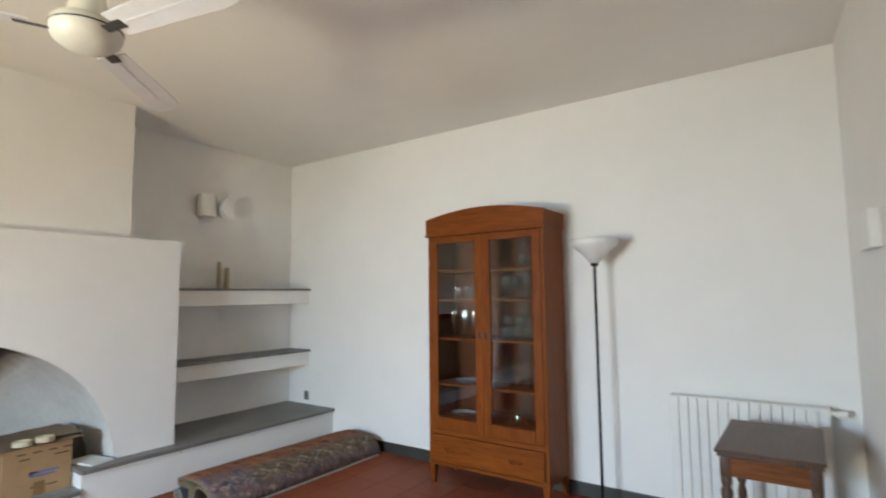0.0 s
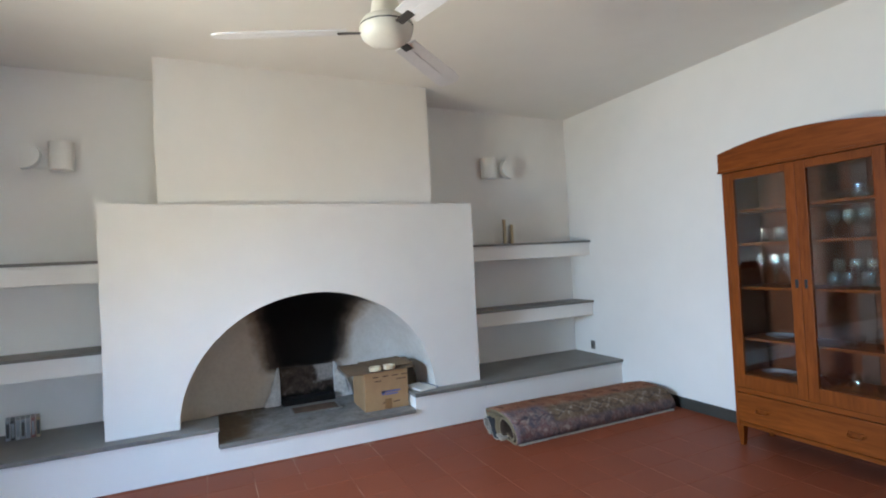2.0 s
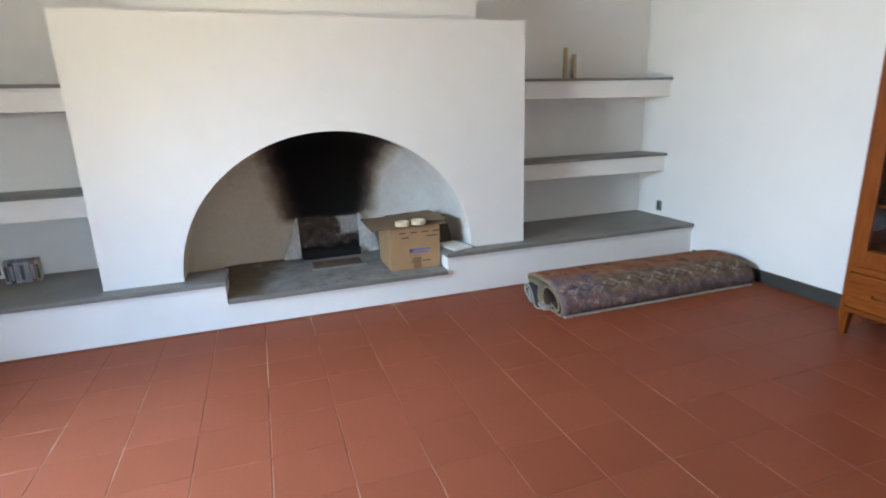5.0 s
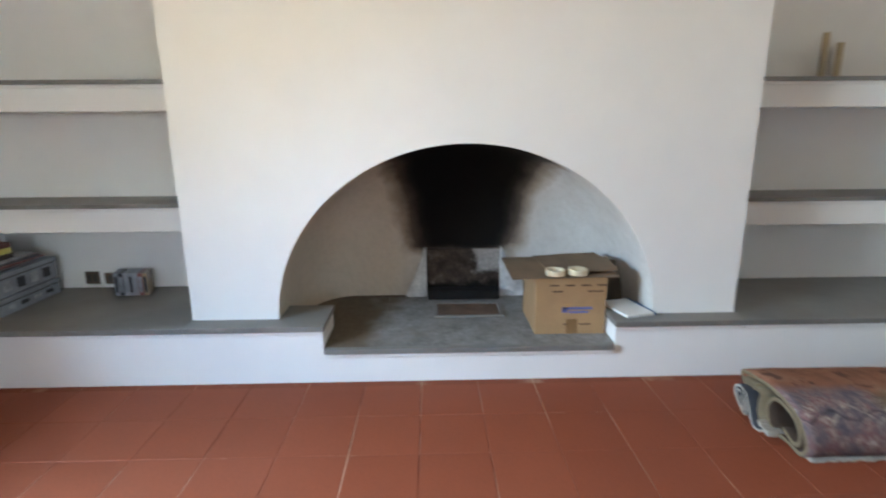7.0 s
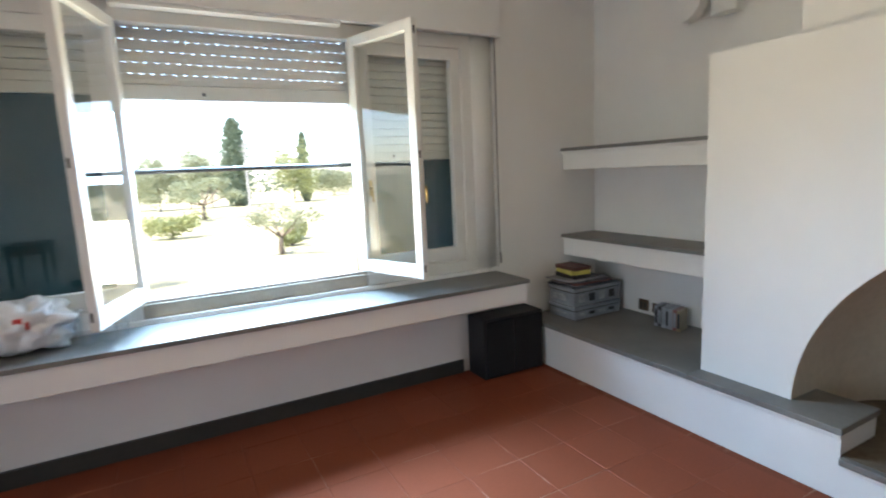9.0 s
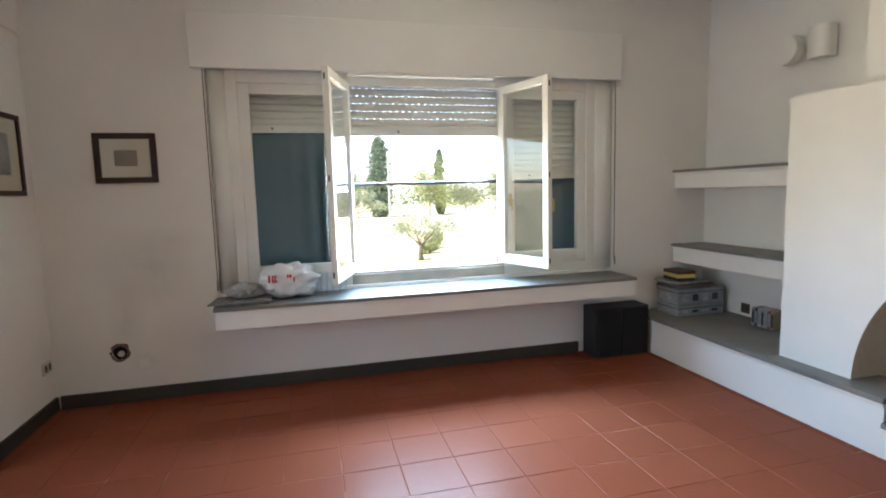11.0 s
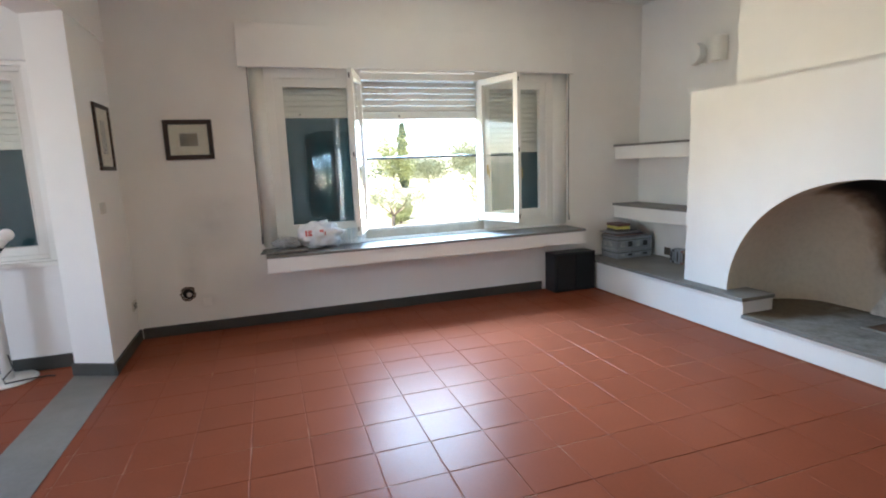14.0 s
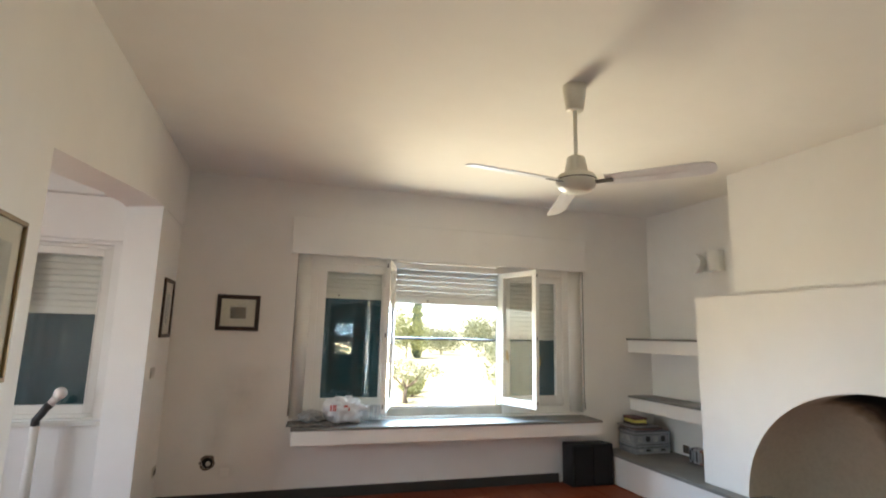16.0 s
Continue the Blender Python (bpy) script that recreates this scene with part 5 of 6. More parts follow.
for c, h, lab in (((0.04, 0.03, 0.03), 0.028, "black hardback book on the magazines"), ((0.62, 0.56, 0.13), 0.030, "yellow paperback book on the magazines"), ((0.10, 0.035, 0.03), 0.026, "dark red book on top of the stack")):
    e = thing("book", lab, "book", (-0.2, 0.14, z), "books")
    mm = Matrix.Translation((-0.20, 0.14, z)) @ Matrix.Rotation(rnd.uniform(-0.08, 0.12) - 0.1, 4, "Z")
    part("cover", merge(box((-0.075, -0.105, 0), (0.075, 0.105, 0.003), 0, mm), box((-0.075, -0.105, h - 0.003), (0.075, 0.105, h), 0, mm), box((0.072, -0.105, 0.003), (0.075, 0.105, h - 0.003), 0, mm), box((-0.075, 0.102, 0.003), (0.072, 0.105, h - 0.003), 0, mm)), surface("book_cover", c, 0.5, 0.1, 8, 60, 0.05), e)
    part("paper_block", box((-0.072, -0.103, 0.003), (0.072, 0.102, h - 0.003), 0, mm), surface("book_pages", (0.55, 0.5, 0.4), 0.9), e)
    z += h + 0.0005
tints = [(0.30, 0.32, 0.36), (0.03, 0.03, 0.035), (0.36, 0.38, 0.42), (0.28, 0.30, 0.34), (0.32, 0.33, 0.36), (0.25, 0.09, 0.08), (0.36, 0.27, 0.16)]
for k, c in enumerate(tints):
    e = thing("media_case", "slim upright disc case on the stone bench", "disc case", (-0.47, 0.66 + 0.027 * k, 0.312), "disc cases")
    part("case", box((-0.06, -0.012, 0), (0.06, 0.012, 0.135), 0.002, Matrix.Translation((-0.48, 0.665 + 0.028 * k, 0.3125)) @ Matrix.Rotation(0.25, 4, "Z")), surface("disc_case", c, 0.3, 0.2, 9, 40, 0.02), e)
    part("label", box((0.0601, -0.008, 0.02), (0.0606, 0.008, 0.115), 0, Matrix.Translation((-0.48, 0.665 + 0.028 * k, 0.3125)) @ Matrix.Rotation(0.25, 4, "Z")), M_CASE if k % 3 else M_CASE_D, e)

# ---- loudspeaker in the corner ----
spk = thing("loudspeaker", "black boxy loudspeaker on the floor in the corner", "speaker", (0.36, 0.08, 0))
part("cabinet", box((0.115, -0.03, 0.0), (0.60, 0.175, 0.41), 0.008), M_BLACK, spk)
part("grille", box((0.130, 0.176, 0.02), (0.36, 0.192, 0.395), 0.006), surface("speaker_cloth", (0.012, 0.012, 0.013), 0.95, 0.3, 5, 300, 0.6, 0.002), spk, "black cloth grille")
part("grille", box((0.37, 0.176, 0.02), (0.585, 0.192, 0.395), 0.006), surface("speaker_cloth_2", (0.014, 0.014, 0.015), 0.95, 0.3, 5, 300, 0.6, 0.002), spk, "black cloth grille")

# ---- clutter on the window shelf ----
M_BAG = surface("white_plastic", (0.80, 0.79, 0.80), 0.35, 0.08, 8, 30, 0.1, 0.002)
M_GREYBAG = surface("grey_plastic", (0.42, 0.41, 0.40), 0.45, 0.2, 8, 30, 0.2, 0.002)
M_RED = surface("red_print", (0.60, 0.05, 0.04), 0.5, 0.1, 8, 30, 0)


def crumpled(c, r, seed, amp=0.25):
    """A crumpled, flat-bottomed sack."""
    bm = bmesh.new()
    bmesh.ops.create_icosphere(bm, subdivisions=4, radius=1.0)
    for v in bm.verts:
        p = v.co.copy()
        n1 = noise.noise(p * 2.3 + Vector((seed, 0, 0)))
        n2 = abs(noise.noise(p * 4.5 + Vector((0, seed, 0))))
        n3 = abs(noise.noise(p * 10.0 + Vector((0, 0, seed))))
        k = 1.08 + amp * n1 - 0.50 * n2 - 0.26 * n3
        v.co = Vector((c[0] + p.x * r[0] * k, c[1] + p.y * r[1] * k, max(c[2] + r[2] * 0.9 + p.z * r[2] * k, c[2])))
    return bm


bag = thing("plastic_bag", "crumpled white plastic carrier bag with red lettering", "bag", (2.97, 0.12, 0.676))
sack = part("sack", crumpled((2.945, 0.10, 0.677), (0.205, 0.13, 0.128), 4.0, 0.30), M_BAG, bag, "", True)
for x, w in ((3.05, 0.014), (3.028, 0.012), (3.010, 0.014), (2.93, 0.012), (2.912, 0.016), (2.892, 0.010)):
    part("red_mark", box((x + 0.01, 0.205, 0.80), (x + w + 0.01, 0.216, 0.85), 0.001, None), M_RED, sack, "red printed stroke")
gb = thing("crumpled_bag", "crumpled grey plastic bag on folded newspapers", "bag", (3.24, 0.14, 0.695))
part("sack", crumpled((3.235, 0.14, 0.7005), (0.115, 0.10, 0.055), 9.0, 0.3), M_GREYBAG, gb, "", True)
for k, (x, y, a) in enumerate(((3.25, 0.16, 0.1), (3.27, 0.15, -0.08), (3.23, 0.165, 0.05))):
    e = thing("newspaper", "folded dark newspaper on the window shelf", "newspaper", (x, y, 0.676 + 0.008 * k), "newspapers")
    part("folded_paper", box((-0.17, -0.13, 0), (0.17, 0.14, 0.0075), 0.002, Matrix.Translation((x, y, 0.6765 + 0.008 * k)) @ Matrix.Rotation(a, 4, "Z")), surface("newsprint", (0.17 + 0.05 * k, 0.16 + 0.05 * k, 0.15 + 0.05 * k), 0.9, 0.4, 18, 70, 0.1), e)
rnd = random.Random(8)
M_PET = glass("clear_plastic", (0.90, 0.93, 0.95), 2.4)
btl = None
for k in range(5):
    at = (2.76 - 0.045 * k, 0.10 + 0.05 * (k % 2), 0.6765)
    if btl is None:
        e = thing("plastic_cup", "stacked clear plastic cups on the window shelf", "cup", at, "plastic cups")
        prof = [(0.026, 0.0), (0.028, 0.003)]
        for j in range(9):
            prof += [(0.028 + 0.001 * j, 0.012 + 0.018 * j), (0.031 + 0.001 * j, 0.018 + 0.018 * j)]
        part("cup", revolve(prof, 16, at, None, False), M_PET, e, "", True)
        btl = e
    else:
        copy_thing(btl, Matrix.Translation(at))


# ---- ceiling fan ----
HX, HY = 2.05, 2.657
fan = thing("ceiling_fan", "cream three-blade ceiling fan on a thin rod", "ceiling fan", (HX, HY, 2.9))
M_FAN = surface("cream_enamel", (0.72, 0.70, 0.60), 0.35, 0.06, 5, 60, 0.03, 0.0005)
M_BLADE = surface("white_blade", (0.76, 0.76, 0.76), 0.4, 0.06, 5, 60, 0.03, 0.0005)
cz = ceil_z(HY)
part("canopy", revolve([(0.045, cz - 0.15), (0.050, cz - 0.145), (0.066, cz - 0.02), (0.066, cz + 0.002)], 24, (HX, HY, 0)), M_FAN, fan, "", True)
part("rod", tube([(HX, HY, 2.48), (HX, HY, cz - 0.12)], 0.011, 10), M_FAN, fan, "", True)
part("motor_cap", revolve([(0.0252, 2.497), (0.0462, 2.492), (0.05208, 2.482), (0.06552, 2.397), (0.0672, 2.392)], 28, (HX, HY, 0)), M_FAN, fan, "", True)
part("motor", revolve([(0.0672, 2.394), (0.0966, 2.387), (0.1109, 2.367), (0.1109, 2.347), (0.1008, 2.317), (0.0714, 2.294), (0.0252, 2.287), (0.0084, 2.287)], 32, (HX, HY, 0)), M_FAN, fan, "", True)
part("gap_ring", revolve([(0.1113, 2.359), (0.1121, 2.356), (0.1113, 2.353)], 32, (HX, HY, 0), None, False), M_SLATE, fan)
for ang in (9.5, 131.5, 250.5):
    m = Matrix.Translation((HX, HY, 2.345)) @ Matrix.Rotation(radians(ang), 4, "Z") @ Matrix.Rotation(radians(1.2), 4, "Y") @ Matrix.Rotation(radians(-14), 4, "X")
    outline = [(0.16, -0.050), (0.60, -0.062), (0.66, -0.056), (0.688, -0.036), (0.695, 0.0), (0.688, 0.036), (0.66, 0.056), (0.60, 0.062), (0.16, 0.050)]
    bm = prism(outline, "z", -0.003, 0.003)
    bm.transform(m)
    bl = part("blade", bm, M_BLADE, fan)
    bm = merge(box((0.20, -0.004, -0.0045), (0.56, 0.004, -0.0025), 0.0008), box((0.20, -0.004, 0.0025), (0.56, 0.004, 0.0045), 0.0008))
    bm.transform(m)
    part("rib", bm, M_BLADE, bl)
    bm = box((0.09, -0.018, -0.008), (0.20, 0.018, -0.0035), 0.002)
    bm.transform(m)
    part("bracket", bm, M_IRON, bl)


# ---- wall lamps ----
def sconce(y, side):
    """A wall lamp of two white shells: a rounded box and a half disc beside it."""
    e = thing("wall_lamp", "white metal wall lamp of two curved shells", "wall lamp", (WEST, y, 2.29), "wall lamps")
    part("backplate", box((WEST, y - 0.12, 2.21), (WEST + 0.015, y + 0.12, 2.37), 0.003), M_WHITEMETAL, e)
    pts = [(-0.075, 0.0), (0.075, 0.0)]
    pts += [(0.075 * math.cos(math.pi * k / 14), 0.055 + 0.05 * math.sin(math.pi * k / 14)) for k in range(15)]
    bm = prism([(a, b) for a, b in pts], "z", 2.19, 2.395)
    bm.transform(Matrix.Translation((WEST + 0.015, y - side * 0.085, 0)) @ Matrix(((0, 1, 0, 0), (1, 0, 0, 0), (0, 0, 1, 0), (0, 0, 0, 1))))
    part("shell", bm, M_WHITEMETAL, e)
    half = [(side * 0.06, -0.10), (side * 0.06, 0.10)] + [(side * (0.06 - 0.115 * math.cos(a)), 0.10 * math.sin(a)) for a in [math.pi / 2 - math.pi * k / 16 for k in range(1, 16)]]
    bm = prism([(y + side * 0.085 + u, 2.29 + v) for u, v in half], "x", WEST + 0.06, WEST + 0.13)
    part("half_shell", bm, M_WHITEMETAL, e)
    part("arm", box((WEST + 0.012, y + side * 0.09 - 0.02, 2.27), (WEST + 0.062, y + side * 0.09 + 0.02, 2.31), 0.003), M_WHITEMETAL, e)


sconce(4.71, 1)
sconce(0.93, -1)


# ---- pictures, switches, sockets ----
M_FRAME = wood("dark_frame_wood", (0.018, 0.010, 0.007), (0.05, 0.026, 0.016), 2, 0.4, "X")
M_MAT = surface("cream_mount", (0.68, 0.62, 0.50), 0.9, 0.06, 6, 60, 0.05)
M_ENGRAVING = surface("brown_engraving", (0.26, 0.21, 0.14), 0.9, 0.5, 9, 28, 0)
M_ENGRAVING2 = surface("grey_engraving", (0.34, 0.34, 0.33), 0.9, 0.45, 9, 24, 0)
M_GILT = surface("gilt_brown_frame", (0.24, 0.15, 0.06), 0.4, 0.25, 8, 60, 0.2, 0.001, 0.5)
M_PALE = surface("pale_print", (0.52, 0.51, 0.44), 0.9, 0.42, 4.5, 14, 0)


def picture(m, w, h, border, frame_mat, image, label, mount=0.055, img=None):
    """Framed print: four moulded bars, mount and image under glass. Local x across, z up, y out of the wall."""
    e = thing("framed_picture", label, "picture", m.translation, "pictures")
    for lo, hi in (((-w / 2, 0, -h / 2), (w / 2, 0.02, -h / 2 + border)), ((-w / 2, 0, h / 2 - border), (w / 2, 0.02, h / 2)), ((-w / 2, 0, -h / 2 + border), (-w / 2 + border, 0.02, h / 2 - border)), ((w / 2 - border, 0, -h / 2 + border), (w / 2, 0.02, h / 2 - border))):
        bm = box(lo, hi, 0.004)
        bm.transform(m)
        part("frame_bar", bm, frame_mat, e)
    bm = box((-w / 2 + border - 0.003, 0.002, -h / 2 + border - 0.003), (w / 2 - border + 0.003, 0.008, h / 2 - border + 0.003))
    bm.transform(m)
    mt = part("mount", bm, M_MAT, e, "cream paper mount")
    iw, ih = img or (w / 2 - border - mount, h / 2 - border - mount)
    bm = box((-iw, 0.008, -ih), (iw, 0.0092, ih))
    bm.transform(m)
    part("print", bm, image, mt, "small faded print")
    bm = box((-w / 2 + border - 0.002, 0.011, -h / 2 + border - 0.002), (w / 2 - border + 0.002, 0.0125, h / 2 - border + 0.002))
    bm.transform(m)
    g = part("pane", bm, M_GLASS, e)
    g.visible_shadow = False


picture(Matrix.Translation((3.932, SOUTH, 1.652)), 0.37, 0.325, 0.038, M_FRAME, M_ENGRAVING, "small landscape engraving in a dark wooden frame", 0.05, (0.068, 0.052))
picture(Matrix.Translation((east_x(0.27), 0.27, 1.66)) @ Matrix.Rotation(math.pi / 2, 4, "Z"), 0.38, 0.48, 0.030, M_FRAME, M_ENGRAVING2, "upright engraving in a dark frame on the pier", 0.06, (0.06, 0.12))
picture(Matrix.Translation((east_x(3.30), 3.30, 1.575)) @ Matrix.Rotation(math.pi / 2 + TILT_E, 4, "Z"), 0.72, 0.545, 0.016, M_GILT, M_PALE, "large pale print in a thin gilt-brown frame", 0.07)


def wall_plate(name, m, w, h, label, category, mat, buttons):
    e = thing(name, label, category, m.translation)
    bm = box((-w / 2, 0, -h / 2), (w / 2, 0.009, h / 2), 0.003)
    bm.transform(m)
    part("plate", bm, mat, e)
    for k in range(buttons):
        c = (k - (buttons - 1) / 2) * w / (buttons + 0.4)
        bm = box((c - w * 0.11, 0.009, -h * 0.28), (c + w * 0.11, 0.013, h * 0.28), 0.002)
        bm.transform(m)
        part("button", bm, M_SLATE if category == "socket" else mat, e)


pier = lambda y, z: Matrix.Translation((east_x(y) - 0.001, y, z)) @ Matrix.Rotation(math.pi / 2 + (TILT_E if y > 3 else 0.01), 4, "Z")
M_PLATE = surface("ivory_plate", (0.60, 0.57, 0.50), 0.4, 0.05, 8, 60, 0.03)
M_BROWNPLATE = surface("brown_plate", (0.10, 0.065, 0.04), 0.4, 0.1, 8, 60, 0.03)
wall_plate("light_switch", pier(0.545, 1.156), 0.12, 0.08, "ivory light switch on the pier", "switch", M_PLATE, 3)
wall_plate("wall_socket", pier(0.05, 0.32), 0.12, 0.08, "ivory wall socket low on the pier", "socket", M_PLATE, 2)
west = lambda y, z: Matrix.Translation((WEST, y, z)) @ Matrix.Rotation(-math.pi / 2, 4, "Z")
wall_plate("wall_socket", west(0.435, 0.375), 0.085, 0.08, "dark brown wall socket above the bench", "socket", M_BROWNPLATE, 2)
wall_plate("wall_socket", west(0.545, 0.37), 0.07, 0.07, "brown wall socket above the bench", "socket", M_BROWNPLATE, 1)
wall_plate("wall_socket", Matrix.Translation((-0.31, NORTH, 0.40)) @ Matrix.Rotation(math.pi, 4, "Z"), 0.06, 0.09, "grey wall socket above the bench", "socket", M_STONE, 1)
wall_plate("cover_plate", Matrix.Translation((3.93, SOUTH, 0.265)), 0.07, 0.07, "small painted-over cover plate near the floor", "cover plate", M_WALL, 0)
e = thing("intercom_box", "white plastic box on the wall beside the radiator", "wall box", (east_x(4.9), 4.9, 1.73))
bm = box((-0.20, 0, -0.085), (0.09, 0.045, 0.085), 0.006)
bm.transform(pier(4.98, 1.70))
part("casing", bm, M_WHITEMETAL, e)
# broken pipe hole in the south wall
e = thing("wall_hole", "ragged pipe hole broken into the plaster", "hole", (4.08, SOUTH, 0.33))
bm = bmesh.new()
ring_o, ring_i = [], []
rnd = random.Random(2)
for k in range(22):
    a = 2 * math.pi * k / 22
    ro, ri = 0.062 + rnd.uniform(-0.008, 0.01), 0.043 + rnd.uniform(-0.006, 0.006)
    ring_o.append(bm.verts.new((4.075 + ro * math.cos(a), SOUTH + 0.0015, 0.350 + ro * math.sin(a))))
    ring_i.append(bm.verts.new((4.075 + ri * math.cos(a), SOUTH + 0.006, 0.350 + ri * math.sin(a))))
for k in range(22):
    bm.faces.new((ring_o[k], ring_o[(k + 1) % 22], ring_i[(k + 1) % 22], ring_i[k]))
part("broken_edge", bm, surface("broken_plaster", (0.22, 0.17, 0.13), 0.95, 0.4, 20, 60, 0.5, 0.004), e)
part("pipe_mouth", revolve([(0.044, 0.0), (0.044, 0.006), (0.034, 0.004), (0.030, 0.002)], 20, (4.075, SOUTH + 0.001, 0.350), pose(0, 0, 0, -90)), M_SOOTBLACK, e, "dark pipe mouth")
part("stub_cap", revolve([(0.020, 0.0), (0.020, 0.012), (0.014, 0.016)], 14, (4.068, SOUTH + 0.002, 0.343), pose(0, 0, 0, -90)), M_PLATE, e, "pale pipe cap")

# ---- next room ----
pl = thing("standing_lamp", "white tube lamp with a black flexible neck and globe bulb", "floor lamp", (5.146, 0.58, 0))
part("base", revolve([(0.17, 0.0), (0.172, 0.008), (0.165, 0.016), (0.03, 0.022)], 32, (5.168, 0.58, 0.0)), M_WHITEMETAL, pl, "", True)
part("tube", tube([(5.168, 0.58, 0.018), (5.166, 0.58, 0.40), (5.163, 0.58, 0.79)], [0.036, 0.031, 0.029], 16), M_WHITEMETAL, pl, "", True)
part("neck", tube([(5.163, 0.58, 0.785), (5.163, 0.58, 0.83), (5.135, 0.58, 0.87), (5.115, 0.58, 0.905), (5.085, 0.58, 0.94)], 0.027, 14), M_BLACK, pl, "black ribbed flexible neck", True)
part("socket", tube([(5.09, 0.58, 0.935), (5.055, 0.58, 0.985)], [0.024, 0.028], 14), M_WHITEMETAL, pl, "", True)
bm = bmesh.new()
bmesh.ops.create_uvsphere(bm, u_segments=20, v_segments=14, radius=0.042)
bm.transform(Matrix.Translation((5.035, 0.58, 1.015)))
part("bulb", bm, M_FROST, pl, "frosted globe bulb", True)
cable = thing("power_cable", "black cable lying by the lamp base", "cable", (5.2, 0.8, 0))
part("cord", tube([(5.13, 0.62, 0.20), (5.11, 0.63, 0.10), (5.17, 0.64, 0.04), (5.14, 0.70, 0.024), (5.02, 0.67, 0.026), (4.93, 0.60, 0.008), (4.88, 0.62, 0.008)], 0.005), M_BLACK, cable)
part("plug", box((5.24, 0.64, 0.018), (5.32, 0.69, 0.045), 0.006), M_BLACK, cable)
pn = thing("mesh_screen", "white-framed grey screen leaning on the wall", "screen", (5.7, 0.55, 0))
for lo, hi in (((5.435, 0.455, 0.002), (5.475, 0.49, 0.665)), ((6.0, 0.455, 0.002), (6.04, 0.49, 0.665)), ((5.475, 0.455, 0.002), (6.0, 0.49, 0.04)), ((5.475, 0.455, 0.625), (6.0, 0.49, 0.665))):
    part("frame_bar", box(lo, hi, 0.004), M_PAINT, pn)
part("infill", box((5.475, 0.46, 0.04), (6.0, 0.472, 0.625)), surface("grey_mesh", (0.30, 0.29, 0.27), 0.7, 0.1, 4, 200, 0.4), pn)

# ---- outdoors ----
GZ = -0.60
M_GRASS = surface("dry_grass", (0.20, 0.18, 0.095), 0.95, 0.25, 0.25, 3.0, 0.5, 0.05)
ground = structure("ground", box((-2000, -2000, GZ - 0.5), (2000, 2000, GZ)), M_GRASS, "sunlit dry grass reaching to the horizon", "ground")
structure("house_plinth", box((-0.98, -0.40, GZ), (8.3, NORTH + 0.3, -0.25)), M_WALL, "white plastered plinth of the house", "plinth")
structure("roof", box((-1.3, -0.75, 3.3), (8.6, NORTH + 0.8, 3.45)), surface("roof_cover", (0.30, 0.14, 0.08), 0.9), "low roof slab with shallow eaves", "roof")
M_BARK = surface("bark", (0.13, 0.10, 0.07), 0.95, 0.3, 4, 30, 0.6, 0.01)
# Leaves lightened: the washed-out haze over the garden put into their colour.
M_OLIVE = leafy("olive_leaf", (0.16, 0.175, 0.10), (0.29, 0.30, 0.19))
M_CYPRESS = leafy("cypress_leaf", (0.085, 0.115, 0.075), (0.16, 0.19, 0.13))
M_BUSH = leafy("bush_leaf", (0.16, 0.175, 0.07), (0.30, 0.31, 0.14))


def leaf_cloud(bm, centre, r, n, size, rnd):
    for _ in range(n):
        d = Vector((rnd.gauss(0, 1), rnd.gauss(0, 1), rnd.gauss(0, 1))).normalized() * (rnd.random() ** 0.45)
        p = Vector(centre) + Vector((d.x * r[0], d.y * r[1], d.z * r[2]))
        a = Vector((rnd.gauss(0, 1), rnd.gauss(0, 1), rnd.gauss(0, 1))).normalized()
        b = a.orthogonal().normalized()
        s = size * rnd.uniform(0.6, 1.3)
        bm.faces.new([bm.verts.new(p + a * s), bm.verts.new(p + b * s * 0.4), bm.verts.new(p - a * s), bm.verts.new(p - b * s * 0.4)])


def olive_tree(x, y, height, seed, label, mat, n=90, leaf=0.10, spread=0.9):
    """Short forked trunk, limbs that reach out to half the spread, and leaf clumps along them."""
    rnd = random.Random(seed)
    e = thing("olive_tree", label, "tree", (x, y, GZ), "garden trees")
    tips = []
    base = Vector((x, y, GZ - 0.05))
    fork = base + Vector((rnd.uniform(-0.08, 0.08), rnd.uniform(-0.1, 0.1), height * 0.34))
    part("trunk", tube([base, base.lerp(fork, 0.5) + Vector((0.04, 0, 0)), fork], [height * 0.055, height * 0.042, height * 0.035], 9), M_BARK, e, "", True)
    for k in range(8):
        a = 2 * math.pi * k / 8 + rnd.uniform(-0.4, 0.4)
        out = height * spread * rnd.uniform(0.24, 0.46)
        end = fork + Vector((math.cos(a) * out, math.sin(a) * out, height * rnd.uniform(0.18, 0.54)))
        mid = fork.lerp(end, 0.5) + Vector((0, 0, -height * 0.03))
        part("limb", tube([fork - Vector((0, 0, 0.03)), mid, end], [height * 0.020, height * 0.013, height * 0.005], 6), M_BARK, e)
        tips += [end, mid.lerp(end, 0.5) + Vector((rnd.uniform(-0.2, 0.2), rnd.uniform(-0.2, 0.2), 0.1)) * height * 0.3, end + Vector((rnd.uniform(-0.15, 0.15), rnd.uniform(-0.15, 0.15), -0.06)) * height]
    bm = bmesh.new()
    for tpt in tips:
        r = height * rnd.uniform(0.09, 0.17)
        leaf_cloud(bm, tpt, (r * (0.8 + 0.4 * spread), r * (0.8 + 0.4 * spread), r * 0.75), n, leaf, rnd)
    part("crown", bm, mat, e, "sparse grey-green leaves")


